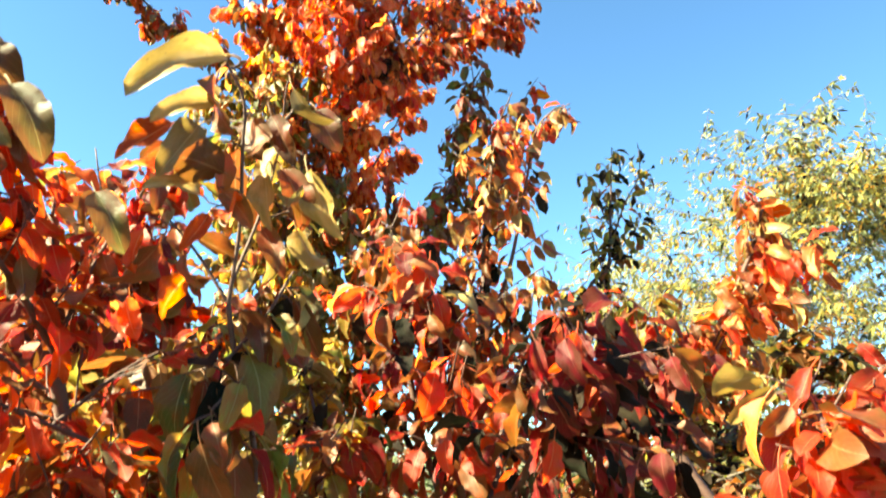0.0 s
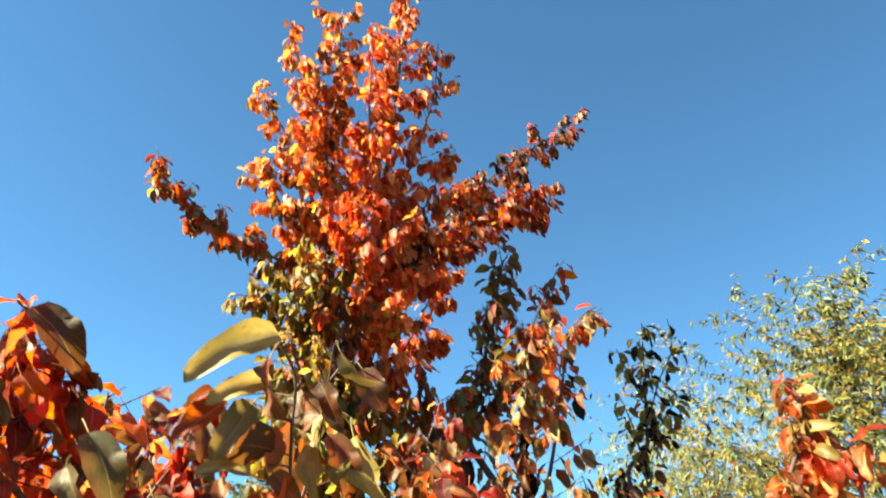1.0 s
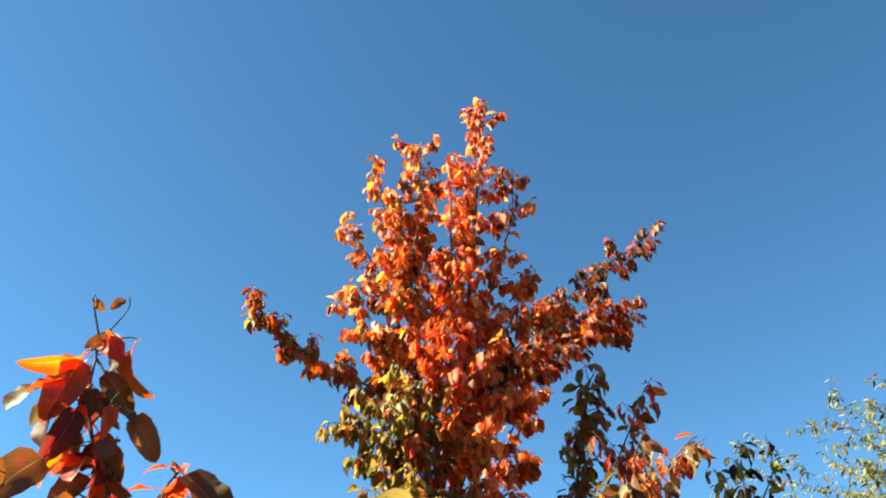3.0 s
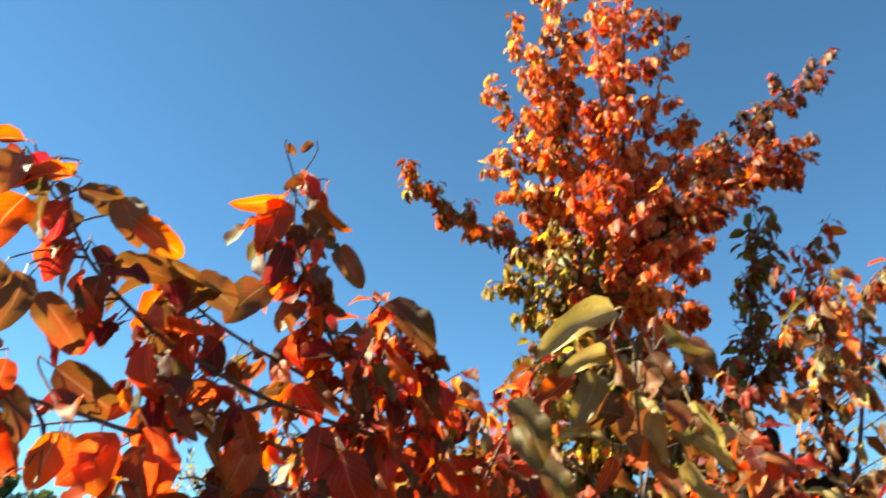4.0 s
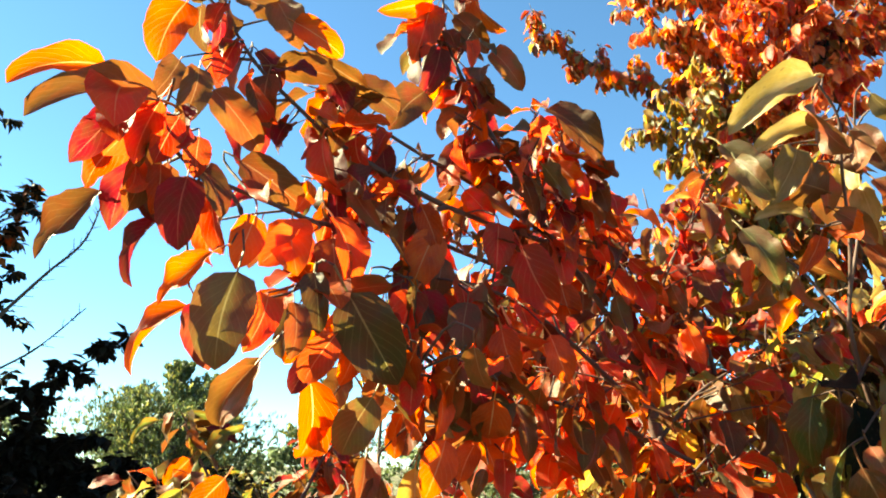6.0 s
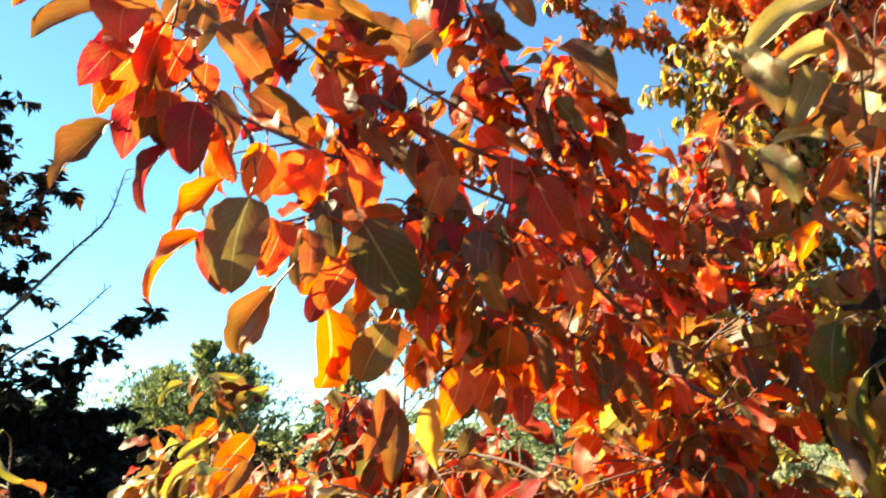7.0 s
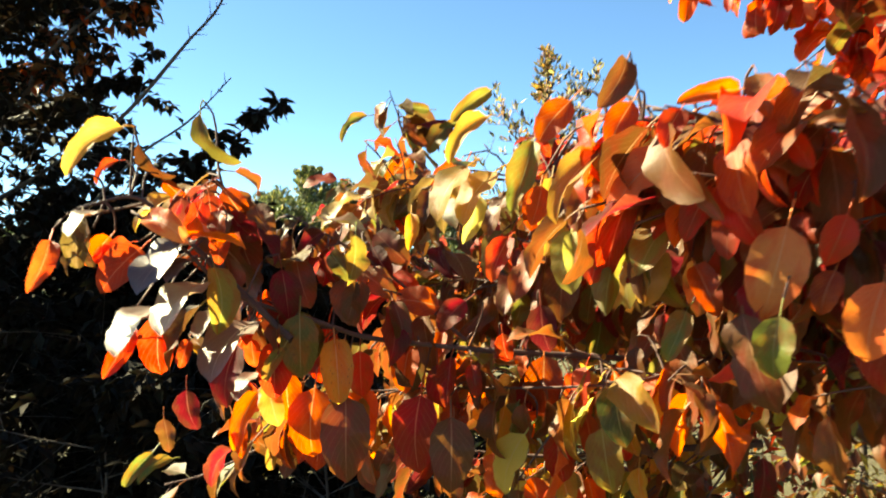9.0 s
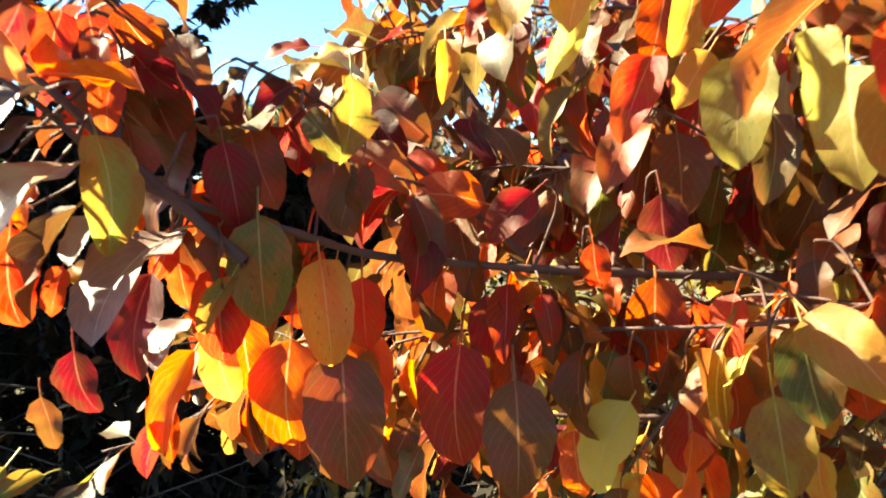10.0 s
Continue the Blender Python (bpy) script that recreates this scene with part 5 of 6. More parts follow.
low.leaf((-1.352, 0.562, 1.373), (-1.355, 0.570, 1.319), (0.919, -0.377, -0.114), "orange", 2)
low.leaf((-1.257, 0.709, 1.446), (-1.305, 0.675, 1.452), (0.573, -0.746, 0.340), "orange", 2)
low.leaf((-1.347, 0.506, 1.410), (-1.350, 0.491, 1.384), (0.936, -0.336, 0.109), "orange", 0)
low.leaf((-1.069, 0.829, 1.405), (-1.057, 0.826, 1.360), (-0.178, -0.984, 0.004), "brown", 0)
low.leaf((-1.106, 0.837, 1.361), (-1.114, 0.838, 1.326), (-0.242, -0.970, 0.028), "orange", 5)
low.leaf((-1.145, 0.820, 1.368), (-1.140, 0.821, 1.326), (-0.145, -0.989, -0.036), "orange", 2)
low.leaf((-1.274, 0.734, 1.415), (-1.278, 0.724, 1.376), (0.349, -0.915, 0.202), "orange", 5)
low.leaf((-1.354, 0.490, 1.453), (-1.351, 0.490, 1.429), (0.906, -0.406, 0.121), "orange", 4)
low.leaf((-1.158, 0.813, 1.263), (-1.155, 0.825, 1.216), (0.635, -0.756, -0.162), "gold", 2)
low.leaf((-1.061, 0.821, 1.276), (-1.054, 0.823, 1.238), (0.064, -0.997, -0.046), "gold", 2)
low.leaf((-1.335, 0.470, 1.447), (-1.319, 0.440, 1.421), (0.270, -0.540, 0.800), "cream", 2)
low.leaf((-1.342, 0.435, 1.511), (-1.334, 0.422, 1.474), (0.799, -0.484, 0.358), "red", 2)
low.leaf((-1.347, 0.481, 1.527), (-1.342, 0.474, 1.494), (0.851, -0.478, 0.220), "red", 2)
low.leaf((-1.326, 0.433, 1.501), (-1.311, 0.405, 1.477), (0.270, -0.540, 0.800), "glossy", 0)
low.leaf((-1.346, 0.510, 1.432), (-1.359, 0.503, 1.403), (0.872, -0.384, -0.302), "red", 6)
low.leaf((-1.359, 0.450, 1.418), (-1.366, 0.444, 1.388), (0.743, -0.667, -0.047), "red", 6)
low.leaf((-1.266, 0.767, 1.395), (-1.281, 0.762, 1.353), (0.489, -0.868, -0.083), "orange", 4)
low.leaf((-1.212, 0.805, 1.390), (-1.205, 0.801, 1.355), (0.062, -0.991, 0.119), "orange", 4)
low.leaf((-1.423, 0.403, 1.641), (-1.426, 0.350, 1.584), (0.839, -0.419, 0.348), "gold", 3)
low.leaf((-1.427, 0.360, 1.579), (-1.432, 0.325, 1.525), (0.700, -0.629, 0.337), "orange", 7)
low.leaf((-1.430, 0.385, 1.565), (-1.437, 0.342, 1.544), (0.850, -0.342, 0.401), "orange", 3)
low.leaf((-1.424, 0.335, 1.519), (-1.416, 0.313, 1.467), (0.981, -0.062, 0.186), "red", 7)
low.leaf((-1.406, 0.374, 1.549), (-1.389, 0.341, 1.521), (0.270, -0.540, 0.800), "cream", 2)
low.leaf((-1.395, 0.447, 1.567), (-1.418, 0.417, 1.529), (0.144, -0.819, 0.555), "gold", 1)
low.leaf((-1.393, 0.475, 1.562), (-1.405, 0.460, 1.522), (0.915, -0.378, -0.141), "crimson", 2)
low.leaf((-1.388, 0.485, 1.572), (-1.387, 0.497, 1.526), (0.860, -0.495, -0.121), "red", 2)
low.leaf((-1.390, 0.503, 1.580), (-1.382, 0.530, 1.545), (0.942, -0.332, -0.049), "orange", 2)
low.leaf((-1.378, 0.504, 1.554), (-1.366, 0.535, 1.523), (0.690, -0.628, -0.359), "crimson", 2)
low.leaf((-1.410, 0.408, 1.518), (-1.414, 0.371, 1.496), (0.836, -0.338, 0.431), "red", 6)
low.leaf((-1.397, 0.415, 1.512), (-1.398, 0.375, 1.466), (0.916, -0.312, 0.252), "red", 2)
low.leaf((-1.357, 0.447, 1.521), (-1.323, 0.382, 1.466), (0.270, -0.540, 0.800), "glossy", 0)
low.leaf((-1.370, 0.452, 1.500), (-1.369, 0.436, 1.453), (0.924, -0.352, 0.152), "red", 5)
low.leaf((-1.336, 0.455, 1.484), (-1.329, 0.479, 1.416), (0.869, -0.487, -0.089), "green", 0)
low.leaf((-1.346, 0.456, 1.453), (-1.370, 0.435, 1.385), (0.008, -0.955, 0.296), "olive", 7)
low.leaf((-1.377, 0.424, 1.451), (-1.349, 0.372, 1.406), (0.270, -0.540, 0.800), "cream", 2)
low.leaf((-1.380, 0.430, 1.442), (-1.393, 0.436, 1.380), (0.808, -0.546, -0.221), "red", 2)
low.leaf((-1.401, 0.405, 1.433), (-1.397, 0.378, 1.380), (0.977, -0.150, 0.151), "red", 7)
low.leaf((-1.377, 0.462, 1.416), (-1.355, 0.476, 1.392), (0.738, -0.576, 0.352), "gold", 1)
low.leaf((-1.384, 0.446, 1.467), (-1.394, 0.439, 1.438), (0.476, -0.877, 0.067), "orange", 6)
low.leaf((-1.338, 0.494, 1.411), (-1.343, 0.485, 1.345), (0.456, -0.886, 0.085), "crimson", 2)
low.leaf((-1.336, 0.513, 1.380), (-1.320, 0.484, 1.355), (0.270, -0.540, 0.800), "cream", 2)
low.leaf((-1.349, 0.495, 1.335), (-1.338, 0.500, 1.291), (0.915, -0.350, 0.202), "orange", 7)
low.leaf((-1.358, 0.521, 1.414), (-1.363, 0.529, 1.382), (0.729, -0.632, -0.263), "red", 0)
low.leaf((-1.410, 0.485, 1.666), (-1.377, 0.519, 1.610), (0.310, -0.885, -0.348), "green", 3)
low.leaf((-1.436, 0.426, 1.627), (-1.430, 0.466, 1.595), (0.492, -0.588, -0.642), "brown", 3)
low.leaf((-1.433, 0.404, 1.606), (-1.438, 0.384, 1.579), (0.617, -0.683, 0.390), "red", 3)
low.leaf((-1.426, 0.451, 1.588), (-1.429, 0.478, 1.570), (0.612, -0.382, -0.693), "orange", 0)
low.leaf((-1.355, 0.412, 1.309), (-1.370, 0.391, 1.276), (0.834, -0.552, -0.018), "green", 3)
low.leaf((-1.348, 0.429, 1.301), (-1.352, 0.397, 1.281), (0.692, -0.440, 0.572), "green", 3)
low.leaf((-1.426, 0.394, 1.524), (-1.428, 0.370, 1.494), (0.987, -0.149, 0.058), "orange", 2)
low.leaf((-1.421, 0.436, 1.537), (-1.441, 0.426, 1.507), (0.812, -0.429, -0.396), "red", 0)
low.leaf((-1.393, 0.475, 1.525), (-1.397, 0.491, 1.488), (0.715, -0.607, -0.347), "red", 2)
low.leaf((-1.380, 0.501, 1.519), (-1.366, 0.522, 1.488), (0.668, -0.720, -0.190), "brown", 2)
low.leaf((-1.428, 0.358, 1.511), (-1.425, 0.353, 1.483), (0.421, -0.882, 0.212), "olive", 7)
low.leaf((-1.368, 0.523, 1.438), (-1.355, 0.537, 1.401), (0.690, -0.723, -0.039), "brown", 1)
low.leaf((-1.397, 0.466, 1.360), (-1.403, 0.482, 1.314), (0.669, -0.671, -0.319), "crimson", 2)
low.leaf((-1.425, 0.453, 1.327), (-1.433, 0.463, 1.287), (0.685, -0.656, -0.317), "brown", 4)
low.leaf((-1.819, 1.039, 1.803), (-1.851, 0.998, 1.747), (0.428, -0.824, 0.371), "green", 3)
low.leaf((-1.741, 1.137, 1.818), (-1.782, 1.087, 1.823), (0.719, -0.610, -0.332), "green", 3)
low.leaf((-1.760, 1.083, 1.782), (-1.724, 1.117, 1.736), (0.362, -0.861, -0.357), "brown", 4)
low.leaf((-1.676, 1.180, 1.793), (-1.705, 1.129, 1.774), (0.880, -0.403, -0.251), "green", 3)
low.leaf((-1.702, 1.152, 1.782), (-1.734, 1.129, 1.725), (0.503, -0.862, 0.064), "green", 2)
low.leaf((-1.736, 1.081, 1.716), (-1.767, 1.042, 1.652), (0.828, -0.558, -0.059), "orange", 2)
low.leaf((-1.538, 1.036, 1.677), (-1.575, 0.979, 1.598), (0.906, -0.398, -0.145), "orange", 2)
low.leaf((-1.222, 0.635, 1.550), (-1.221, 0.630, 1.510), (0.810, -0.579, 0.096), "gold", 7)
low.leaf((-1.142, 0.653, 1.565), (-1.150, 0.641, 1.516), (0.885, -0.464, -0.027), "pale", 7)
low.leaf((-1.575, 1.280, 1.756), (-1.561, 1.303, 1.718), (0.668, -0.719, -0.192), "red", 6)
low.leaf((-1.507, 1.338, 1.768), (-1.491, 1.358, 1.710), (0.115, -0.951, -0.286), "crimson", 0)
low.branch([(-0.812, 0.933, 1.488), (-0.965, 0.989, 1.446), (-1.080, 0.877, 1.482), (-1.291, 0.870, 1.473), (-1.42, 0.81, 1.49)], 0.0022, 0.001, 76, 28, 0.13, palette={"brown": 6, "crimson": 2.8, "green": 1.3, "olive": 1.6})
low.branch([(-0.800, 0.885, 1.514), (-0.964, 0.990, 1.553), (-1.028, 0.849, 1.543), (-1.237, 0.864, 1.606), (-1.433, 0.843, 1.613), (-1.51, 0.84, 1.63)], 0.0022, 0.001, 80, 30, 0.13, palette={"brown": 5, "red": 2, "green": 1.3, "olive": 1.6, "tan": 1, "gold": 0.39, "crimson": 0.8})
low.branch([(-0.802, 0.884, 1.383), (-0.974, 0.932, 1.407), (-1.064, 0.793, 1.369), (-1.344, 0.716, 1.339), (-1.426, 0.603, 1.321)], 0.0022, 0.001, 70, 30, 0.13, palette={"orange": 1.68, "gold": 1.2, "brown": 5.5, "pale": 0.7, "crimson": 0.8})
low.leaf((-0.816, 0.608, 1.518), (-0.834, 0.609, 1.456), (0.351, -0.929, -0.120), "coral", 0)
low.leaf((-0.850, 0.604, 1.531), (-0.853, 0.600, 1.496), (0.225, -0.971, 0.080), "red", 2)
low.leaf((-0.815, 0.630, 1.529), (-0.810, 0.636, 1.498), (-0.056, -0.972, -0.229), "red", 2)
low.leaf((-0.899, 0.601, 1.575), (-0.936, 0.586, 1.530), (0.103, -0.969, 0.227), "coral", 2)
low.leaf((-0.813, 0.587, 1.460), (-0.818, 0.591, 1.419), (0.195, -0.972, -0.129), "green", 2)
low.leaf((-0.759, 0.606, 1.482), (-0.771, 0.612, 1.433), (0.252, -0.952, -0.176), "coral", 2)
low.leaf((-0.883, 0.598, 1.460), (-0.893, 0.587, 1.424), (0.298, -0.933, 0.204), "green", 1)
low.leaf((-0.976, 0.659, 1.508), (-0.977, 0.651, 1.456), (0.161, -0.698, 0.690), "gold", 2)
low.leaf((-0.920, 0.623, 1.507), (-0.928, 0.618, 1.461), (0.624, -0.781, -0.030), "gold", 2)
low.leaf((-1.010, 0.635, 1.522), (-1.001, 0.625, 1.475), (0.551, -0.784, 0.286), "pale", 7)
low.leaf((-1.036, 0.615, 1.603), (-1.056, 0.607, 1.540), (0.488, -0.872, -0.044), "green", 7)
low.leaf((-1.089, 0.622, 1.581), (-1.100, 0.592, 1.529), (0.192, -0.686, 0.761), "gold", 2)
low.leaf((-1.108, 0.604, 1.586), (-1.119, 0.577, 1.534), (0.195, -0.689, 0.751), "gold", 2)
low.leaf((-0.957, 0.600, 1.582), (-0.990, 0.588, 1.526), (0.108, -0.984, 0.143), "gold", 3)
low.leaf((-0.871, 0.571, 1.598), (-0.877, 0.559, 1.571), (0.533, -0.814, 0.230), "red", 2)
low.leaf((-0.845, 0.595, 1.576), (-0.830, 0.585, 1.523), (-0.193, -0.974, 0.120), "orange", 0)
low.leaf((-0.917, 0.578, 1.643), (-0.930, 0.559, 1.606), (0.796, -0.603, 0.042), "brown", 1)
low.leaf((-0.846, 0.606, 1.613), (-0.878, 0.578, 1.604), (0.664, -0.736, -0.132), "orange", 3)
low.leaf((-0.836, 0.610, 1.623), (-0.825, 0.604, 1.589), (0.209, -0.698, 0.698), "brown", 0)
low.leaf((-0.779, 0.610, 1.602), (-0.811, 0.591, 1.591), (0.364, -0.834, 0.414), "brown", 3)
low.leaf((-0.768, 0.614, 1.583), (-0.802, 0.607, 1.581), (0.201, -0.976, 0.080), "brown", 3)
low.leaf((-0.987, 0.603, 1.628), (-1.016, 0.597, 1.597), (0.433, -0.871, -0.232), "orange", 2)
low.leaf((-1.108, 0.632, 1.637), (-1.126, 0.599, 1.590), (0.564, -0.759, 0.325), "gold", 3)
low.leaf((-1.125, 0.657, 1.670), (-1.162, 0.638, 1.641), (0.605, -0.746, -0.279), "green", 3)
low.leaf((-0.872, 0.615, 1.549), (-0.884, 0.598, 1.509), (0.355, -0.891, 0.282), "red", 5)
low.leaf((-0.910, 0.629, 1.554), (-0.935, 0.629, 1.524), (0.047, -0.998, -0.053), "brown", 0)
low.leaf((-0.805, 0.623, 1.556), (-0.819, 0.632, 1.531), (0.012, -0.933, -0.361), "red", 2)
low.leaf((-0.780, 0.610, 1.524), (-0.795, 0.614, 1.492), (0.364, -0.883, -0.297), "red", 0)
low.leaf((-0.988, 0.627, 1.560), (-0.994, 0.611, 1.526), (0.401, -0.857, 0.324), "brown", 1)
low.leaf((-1.043, 0.635, 1.565), (-1.052, 0.630, 1.529), (0.786, -0.607, -0.119), "red", 0)
low.leaf((-1.079, 0.631, 1.520), (-1.088, 0.617, 1.478), (0.416, -0.888, 0.197), "red", 5)
low.leaf((-0.887, 0.619, 1.493), (-0.870, 0.619, 1.456), (0.454, -0.870, 0.191), "orange", 5)
low.leaf((-0.790, 0.617, 1.489), (-0.799, 0.614, 1.460), (0.322, -0.947, 0.003), "orange", 2)
low.leaf((-0.925, 0.597, 1.616), (-0.944, 0.595, 1.584), (0.460, -0.858, -0.229), "orange", 2)
low.leaf((-0.813, 0.609, 1.578), (-0.800, 0.610, 1.554), (0.018, -0.998, -0.066), "red", 0)
low.leaf((-0.652, 0.490, 1.484), (-0.658, 0.499, 1.441), (0.396, -0.887, -0.235), "orange", 0)
low.leaf((-0.634, 0.496, 1.469), (-0.630, 0.485, 1.438), (0.185, -0.915, 0.359), "green", 5)
low.leaf((-0.625, 0.499, 1.502), (-0.620, 0.508, 1.473), (0.263, -0.929, -0.259), "pale", 7)
low.leaf((-0.640, 0.515, 1.537), (-0.644, 0.504, 1.504), (-0.189, -0.928, 0.322), "orange", 4)
low.leaf((-0.625, 0.519, 1.537), (-0.624, 0.519, 1.507), (0.114, -0.993, 0.026), "red", 6)
low.leaf((-0.677, 0.524, 1.523), (-0.683, 0.518, 1.490), (-0.065, -0.976, 0.206), "red", 0)
low.leaf((-0.700, 0.515, 1.478), (-0.712, 0.513, 1.448), (0.450, -0.884, -0.123), "orange", 0)
low.leaf((-0.685, 0.510, 1.459), (-0.692, 0.517, 1.428), (0.018, -0.975, -0.222), "red", 2)
low.leaf((-0.656, 0.531, 1.509), (-0.664, 0.534, 1.480), (0.445, -0.871, -0.206), "red", 2)
low.leaf((-0.621, 0.500, 1.461), (-0.625, 0.499, 1.432), (0.062, -0.998, 0.028), "orange", 4)
low.leaf((-0.676, 0.546, 1.553), (-0.686, 0.551, 1.526), (0.121, -0.959, -0.257), "orange", 1)
low.leaf((-0.718, 0.518, 1.450), (-0.729, 0.523, 1.418), (0.120, -0.975, -0.186), "gold", 0)
# brown leaves on a twig above the low branch
low.branch([(-1.250, 0.746, 1.405), (-1.322, 0.695, 1.479), (-1.346, 0.622, 1.526), (-1.380, 0.583, 1.554)], 0.0026, 0.0012, 10, 3, 0.06, palette={"brown": 6, "crimson": 2, "olive": 1.5, "red": 1})
low.leaf((-1.348, 0.572, 1.500), (-1.328, 0.578, 1.446), (0.858, -0.504, 0.101), "brown", 2)
low.leaf((-1.241, 0.575, 1.525), (-1.238, 0.562, 1.473), (0.958, -0.202, -0.202), "green", 4)
low.leaf((-1.312, 0.614, 1.481), (-1.295, 0.616, 1.426), (0.612, -0.764, 0.204), "brown", 2)
low.leaf((-1.335, 0.649, 1.489), (-1.297, 0.677, 1.454), (0.508, -0.609, 0.609), "brown", 0)
low.leaf((-1.346, 0.607, 1.534), (-1.355, 0.580, 1.505), (0.609, -0.508, 0.609), "crimson", 5)
low.leaf((-1.385, 0.593, 1.548), (-1.389, 0.571, 1.526), (0.422, -0.738, 0.527), "olive", 4)
low.leaf((-1.380, 0.537, 1.564), (-1.358, 0.547, 1.523), (0.909, -0.404, 0.101), "brown", 2)
low.leaf((-1.353, 0.629, 1.537), (-1.359, 0.605, 1.500), (0.722, -0.619, 0.309), "brown", 1)
low.leaf((-1.340, 0.675, 1.517), (-1.316, 0.687, 1.482), (0.505, -0.808, 0.303), "crimson", 2)
low.leaf((-1.394, 0.627, 1.515), (-1.371, 0.637, 1.468), (0.820, -0.564, 0.102), "brown", 7)
low.leaf((-1.399, 0.575, 1.537), (-1.379, 0.582, 1.494), (0.800, -0.600, 0.000), "crimson", 6)
low.leaf((-1.369, 0.704, 1.537), (-1.333, 0.729, 1.496), (0.503, -0.704, 0.503), "brown", 2)
low.leaf((-1.345, 0.714, 1.485), (-1.315, 0.733, 1.451), (0.619, -0.722, 0.309), "red", 1)

# an added gap in the foliage through which the sun falls on the glare leaves at the end of the low branch
pale = [q[0] @ Vector((0, 0.5, 0)) for q in low.leaves if q[1] in ("cream", "glossy")]


def in_the_gap(q, wide=0.034):
    c = q[0] @ Vector((0, 0.5, 0))
    for p in pale:
        s = (c - p).dot(sun_to)
        if s > 0.012 and (c - p - sun_to * s).length < wide:
            return True
    return False


low.leaves = [q for q in low.leaves if (q[0].translation - Vector((-0.799, 0.598, 1.621))).length > 0.012]
low.leaves = [q for q in low.leaves if q[1] in ("cream", "glossy") or not in_the_gap(q, 0.016 if any((q[0].translation - p).length < 1e-5 for p, _ in low.set_leaves) else 0.034)]
low.finish(300, SHAPES, label="orange and yellow leaves lower down")

back = Plant("pear_tree", "pear tree with dull red and green-yellow leaves behind the low branch", "tree", (-1.75, 1.25, 0.0), {"brown": 4, "red": 3, "green": 2, "gold": 2, "orange": 3}, 12, 0.085, group=ROW)
back.branch([(-1.75, 1.25, -0.05), (-1.74, 1.24, 0.6), *[(-1.596, 1.261, 1.303), (-1.614, 1.244, 1.426)]], 0.022, 0.01, name="trunk")
back.branch([(-1.614, 1.244, 1.426), (-1.667, 1.190, 1.552), (-1.719, 1.133, 1.666), (-1.776, 1.096, 1.771), (-1.782, 1.087, 1.817)], 0.006, 0.0015, 20, 5, 0.12, palette={"brown": 5, "green": 2.5, "olive": 3, "tan": 1, "crimson": 0.8})
back.branch([(-1.614, 1.244, 1.426), (-1.576, 1.279, 1.602), (-1.579, 1.343, 1.708), (-1.580, 1.407, 1.780)], 0.008, 0.002, 44, 12, 0.16, palette={"crimson": 3.8, "red": 4, "brown": 5.5, "green": 0.5, "olive": 0.6})
back.branch([(-1.614, 1.244, 1.401), (-1.642, 1.068, 1.482), (-1.703, 0.994, 1.553), (-1.731, 0.956, 1.624)], 0.008, 0.002, 36, 10, 0.14, palette={"brown": 6, "red": 2, "green": 1.5, "olive": 1.8, "orange": 1.05, "crimson": 0.8})
back.branch([(-1.614, 1.244, 1.401), (-1.409, 1.288, 1.528), (-1.313, 1.357, 1.599), (-1.293, 1.487, 1.699)], 0.008, 0.002, 44, 12, 0.2, palette=RED)
back.branch([(-1.596, 1.261, 1.377), (-1.268, 1.385, 1.437), (-1.072, 1.487, 1.552), (-0.958, 1.637, 1.642)], 0.008, 0.002, 44, 14, 0.22, palette=MIXED)
back.branch([(-1.849, 1.023, 1.310), (-1.818, 0.892, 1.210), (-1.894, 0.752, 1.127), (-1.927, 0.671, 1.109)], 0.004, 0.0015, 6, 3, 0.06, palette={"brown": 3.5, "green": 2, "olive": 2.4, "crimson": 0.8})
back.finish(300, label="dull red leaves within the tree")

# ---- trees further off ----
def crown_tree(name, label, foot, height, radius, palette, seed, limbs, per_limb, size, shapes, bark, low=0.25, lift=0.6, lumpy=0.35, category="tree", twigs=8, thick=1.0, cone=False, droop=(-1.7, 0.1), dome=False):
    """A tree of limbs that leave the trunk between low and the top, each with side twigs full of leaves."""
    p = Plant(name, label, category, foot, palette, seed, size, bark, far=True, droop=droop)
    rng = p.rng
    f = Vector(foot)
    trunk = [f + Vector((rng.gauss(0, 0.02) * height * k, rng.gauss(0, 0.02) * height * k, height * k * 0.97)) for k in (0, 0.25, 0.5, 0.75, 1.0)]
    line = p.branch(trunk, height * 0.012 * thick, height * 0.0015 * thick, per_limb // 2, 6, radius * 0.2, name="trunk", start=0.75, per_shoot=per_limb // 10)
    for k in range(limbs):
        s = low + (1 - low) * (k + rng.random()) / limbs
        i = min(int(s * (len(line) - 1)), len(line) - 2)
        a = rng.uniform(0, 6.283)
        r = radius * math.sin(math.pi * min(0.98, 0.25 + 0.72 * (s - low) / (1 - low))) * (1 + rng.uniform(-lumpy, lumpy))
        if cone:
            r = radius * (1.06 - (s - low) / (1 - low)) * (1 + rng.uniform(-lumpy, lumpy))
        if dome:
            r = radius * math.sqrt(max(0.12, 1 - ((s - 0.45) / 0.6) ** 2)) * (1 + rng.uniform(-lumpy, lumpy))
        out = Vector((math.cos(a), math.sin(a), 0))
        q = line[i]
        p.branch([q, q + out * r * 0.5 + Vector((0, 0, r * lift * 0.35)), q + out * r + Vector((0, 0, r * lift * 0.8))], height * 0.003 * thick, height * 0.0006 * thick, per_limb // 4, twigs, r * 0.5,
                 start=0.2, name="limb", per_shoot=max(2, int(per_limb * 0.75 / twigs)))
    p.finish(0, shapes, "leaves of the crown")
    return p


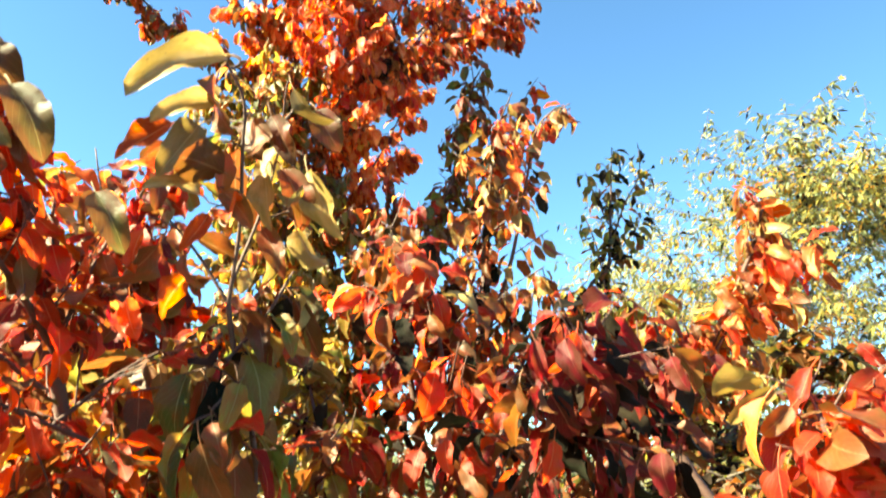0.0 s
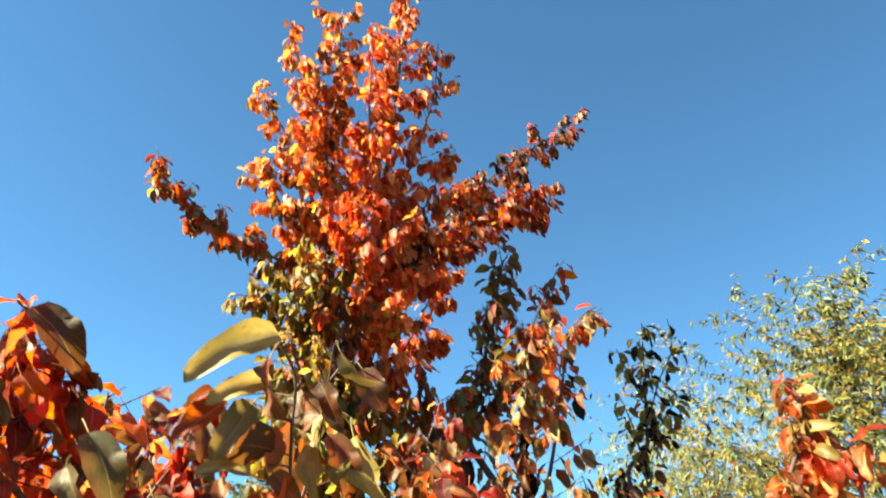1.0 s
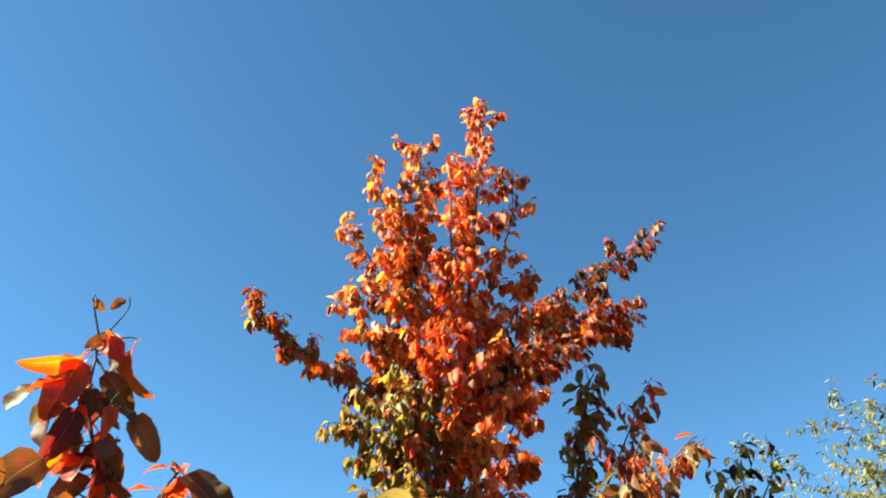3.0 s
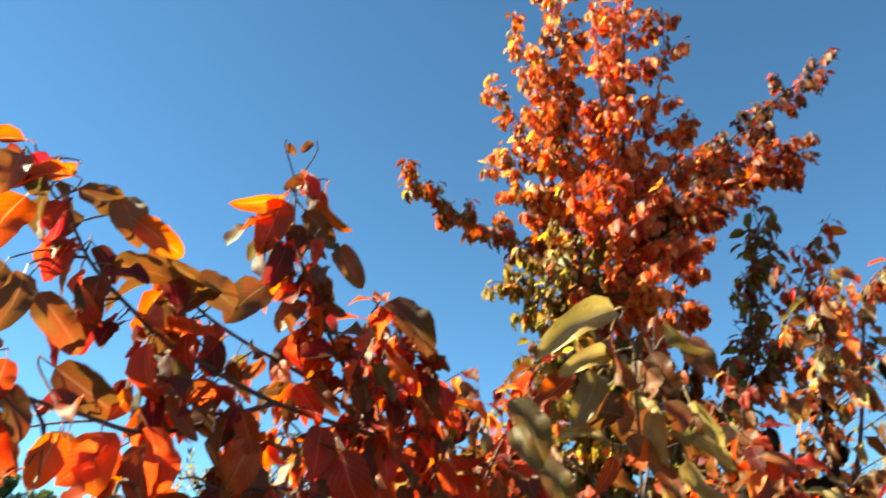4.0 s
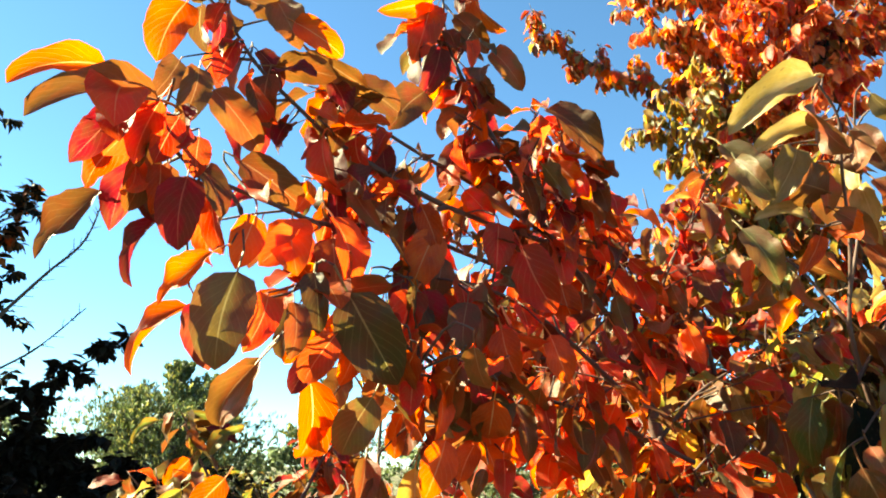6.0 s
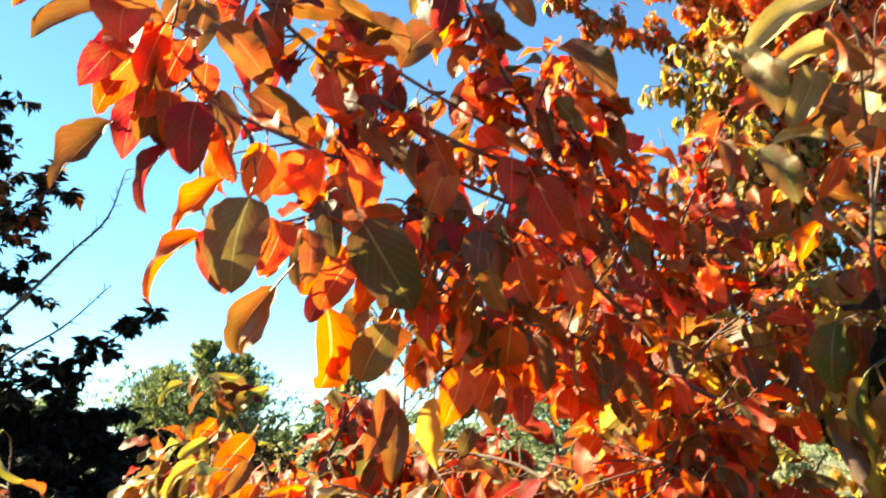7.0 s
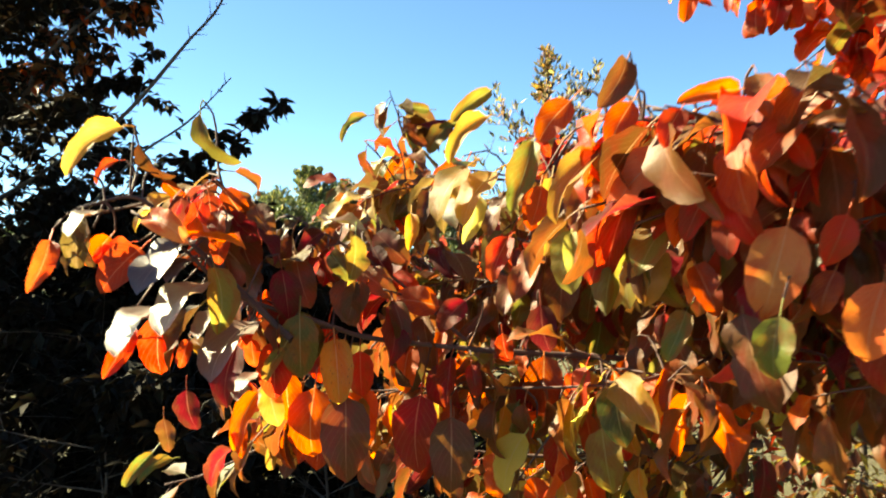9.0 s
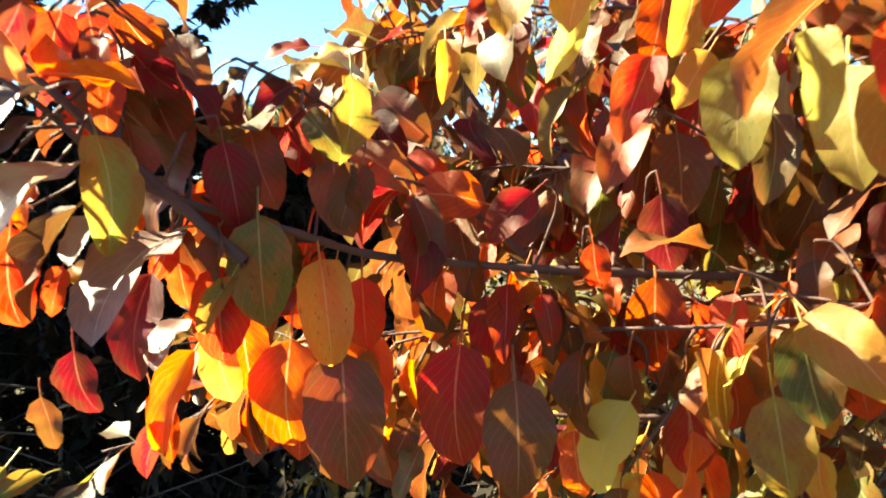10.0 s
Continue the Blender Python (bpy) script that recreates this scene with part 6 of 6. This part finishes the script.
# near-black leaves mixed in for the shadows of the crown
crown_tree("willow_tree", "pale yellow-green narrow-leaved tree in full sun", (3.05, 8.52, 0.0), 4.7, 2.5, {"willow": 5, "hazy": 2.0, "gold": 1.3, "dusk": 0.9}, 21, 130, 440, 0.105, NARROW, BARK, 0.1, 0.35, twigs=22, thick=0.45, dome=True)
# pale and near-black leaves stand for its lit and shaded twigs
crown_tree("young_tree", "thin young tree with upright pale yellow and dark narrow leaves", (-3.64, 3.85, 0.0), 2.92, 0.48, {"willow": 4, "gold": 2, "cream": 2, "dusk": 4}, 23, 18, 120, 0.055, NARROW, DARKBARK, 0.6, 1.0, lumpy=0.5, twigs=9, thick=0.7, droop=(0.3, 1.9))

# seen against the light; its shade is put into the leaf colour
dark = Plant("pear_tree", "large pear tree against the light, its shade put into nearly black leaf colours", "tree", (-5.75, 1.1, 0.0), {"dusk": 1}, 22, 0.1, DARKBARK, far=True)
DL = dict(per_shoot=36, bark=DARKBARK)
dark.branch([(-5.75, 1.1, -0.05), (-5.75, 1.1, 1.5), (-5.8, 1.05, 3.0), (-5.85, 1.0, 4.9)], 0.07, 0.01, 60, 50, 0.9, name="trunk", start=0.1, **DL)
for a, z, r in ((70, 0.5, 1.3), (20, 0.6, 1.4), (-40, 0.6, 1.3), (120, 0.7, 1.4), (200, 0.9, 1.6), (0, 1.0, 1.5), (50, 1.3, 1.4), (-30, 1.2, 1.5), (100, 1.6, 1.5), (250, 1.6, 1.6), (30, 1.8, 1.3), (-60, 1.9, 1.4), (150, 2.2, 1.5), (80, 2.3, 1.2), (-10, 2.5, 1.1),
                (60, 2.8, 1.0), (210, 2.7, 1.4), (-80, 2.9, 1.2), (130, 3.1, 1.1), (20, 3.2, 0.9), (280, 3.5, 1.0), (90, 3.6, 0.8), (180, 3.8, 0.9),
                # unseen limbs towards the sun, added to shade the shrubs below
                (235, 2.0, 2.4), (255, 2.4, 2.6), (275, 2.1, 2.4), (290, 2.7, 2.3), (245, 3.1, 2.3), (265, 3.4, 2.2), (300, 1.6, 2.2), (285, 1.2, 2.0), (220, 1.4, 2.0)):
    q = Vector((-5.75, 1.1, z))
    r *= 0.95 if z < 1.5 else 0.72
    out = Vector((math.cos(radians(a)), math.sin(radians(a)), 0))
    dark.branch([q, q + out * r * 0.5 + Vector((0, 0, 0.2)), q + out * r + Vector((0, 0, 0.45))], 0.022, 0.004, 40, 18, 0.6, start=0.15, name="limb", **DL)
# brown and orange leaves here stand for the sunlit part of the crown
dark.branch([(-5.180, 1.238, 2.401), (-4.947, 1.330, 2.671), (-4.778, 1.531, 2.907), (-4.564, 1.805, 3.131)], 0.015, 0.003, 50, 18, 0.3, palette={"brown": 4, "dusk": 7, "orange": 0.6}, name="limb", **DL)
dark.branch([(-5.212, 1.105, 2.876), (-5.065, 1.281, 3.149), (-4.932, 1.383, 3.275), (-4.898, 1.489, 3.381)], 0.015, 0.003, 40, 12, 0.3, name="limb", **DL)
dark.branch([(-4.906, 1.464, 2.104), (-4.720, 1.689, 2.399), (-4.528, 1.886, 2.729), (-4.407, 2.024, 2.951), (-4.328, 2.067, 3.25)], 0.013, 0.0035, 0, 34, 0.11, name="limb", per_shoot=0)
dark.branch([(-4.882, 1.538, 1.663), (-4.587, 1.750, 1.942), (-4.377, 1.972, 2.141), (-4.10, 2.22, 2.36)], 0.012, 0.003, 70, 14, 0.15, name="limb", **DL)
dark.branch([(-4.901, 1.479, 1.788), (-4.715, 1.701, 2.108), (-4.522, 1.900, 2.302), (-4.423, 2.101, 2.56)], 0.01, 0.003, 5, 16, 0.12, name="limb", per_shoot=0)
dark.branch([(-4.879, 1.546, 1.474), (-4.583, 1.761, 1.660), (-4.399, 1.927, 1.815), (-4.317, 2.088, 1.786)], 0.012, 0.003, 50, 16, 0.4, name="limb", **DL)
dark.finish(0, TINY, "dense leaves of the crown, near-black in place of shade")

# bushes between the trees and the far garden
# the shade below the dark tree is coloured into these leaves
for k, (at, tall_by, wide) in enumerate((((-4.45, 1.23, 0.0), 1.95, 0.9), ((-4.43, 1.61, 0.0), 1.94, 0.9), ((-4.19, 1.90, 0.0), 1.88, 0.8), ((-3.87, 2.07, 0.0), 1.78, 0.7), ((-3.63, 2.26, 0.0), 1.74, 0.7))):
    crown_tree("bush", "dense shrub below the dark tree, its shade put into near-black leaves", at, tall_by, wide, {"dusk": 1}, 110 + k, 46, 140, 0.09, TINY, DARKBARK, 0.05, 0.4, category="shrub")
# near-black shares in these palettes stand for shade
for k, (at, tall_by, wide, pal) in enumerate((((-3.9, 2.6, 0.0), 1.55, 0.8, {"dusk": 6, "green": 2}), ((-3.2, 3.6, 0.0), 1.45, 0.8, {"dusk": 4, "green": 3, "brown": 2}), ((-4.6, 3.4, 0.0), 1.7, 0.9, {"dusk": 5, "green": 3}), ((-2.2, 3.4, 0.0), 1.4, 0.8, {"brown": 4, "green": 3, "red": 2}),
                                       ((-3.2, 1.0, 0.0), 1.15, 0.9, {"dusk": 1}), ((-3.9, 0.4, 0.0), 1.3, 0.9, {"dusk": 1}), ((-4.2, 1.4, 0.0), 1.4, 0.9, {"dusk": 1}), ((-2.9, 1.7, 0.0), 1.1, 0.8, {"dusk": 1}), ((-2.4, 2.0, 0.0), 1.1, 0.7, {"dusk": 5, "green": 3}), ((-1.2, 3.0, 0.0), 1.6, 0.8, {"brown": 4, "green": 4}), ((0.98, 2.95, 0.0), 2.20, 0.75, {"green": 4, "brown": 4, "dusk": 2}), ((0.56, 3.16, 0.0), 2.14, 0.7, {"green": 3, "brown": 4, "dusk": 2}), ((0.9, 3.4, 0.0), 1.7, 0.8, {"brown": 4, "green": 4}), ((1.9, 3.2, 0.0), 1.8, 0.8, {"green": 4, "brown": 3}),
                                       ((2.2, 5.0, 0.0), 2.2, 1.0, {"green": 5, "willow": 3}), ((-0.2, 5.2, 0.0), 2.0, 1.0, {"green": 5, "brown": 2}), ((-2.2, 5.2, 0.0), 2.0, 1.0, {"green": 5, "brown": 2}))):
    crown_tree("bush", "low bushy shrub between the trees in dull autumn leaf, shade painted into the darkest", at, tall_by, wide, pal, 80 + k, 30, 100, 0.08, TINY, DARKBARK, 0.05, 0.5, category="shrub")
for k, (at, tall_by, wide) in enumerate((((-17.13, 11.03, 0.0), 4.25, 1.1), ((-18.05, 10.51, 0.0), 3.5, 1.2), ((-18.29, 12.87, 0.0), 4.1, 1.1), ((-15.45, 14.40, 0.0), 4.0, 0.8))):
    crown_tree("conifer", "dense green conifer in the sun beyond the garden", at, tall_by, wide * 1.5, {"conifer": 4, "willow": 1.0, "hazy": 1}, 40 + k, 110, 130, 0.15, NARROW, DARKBARK, 0.04, 1.5, lumpy=0.3, cone=True, droop=(0.4, 2.2))
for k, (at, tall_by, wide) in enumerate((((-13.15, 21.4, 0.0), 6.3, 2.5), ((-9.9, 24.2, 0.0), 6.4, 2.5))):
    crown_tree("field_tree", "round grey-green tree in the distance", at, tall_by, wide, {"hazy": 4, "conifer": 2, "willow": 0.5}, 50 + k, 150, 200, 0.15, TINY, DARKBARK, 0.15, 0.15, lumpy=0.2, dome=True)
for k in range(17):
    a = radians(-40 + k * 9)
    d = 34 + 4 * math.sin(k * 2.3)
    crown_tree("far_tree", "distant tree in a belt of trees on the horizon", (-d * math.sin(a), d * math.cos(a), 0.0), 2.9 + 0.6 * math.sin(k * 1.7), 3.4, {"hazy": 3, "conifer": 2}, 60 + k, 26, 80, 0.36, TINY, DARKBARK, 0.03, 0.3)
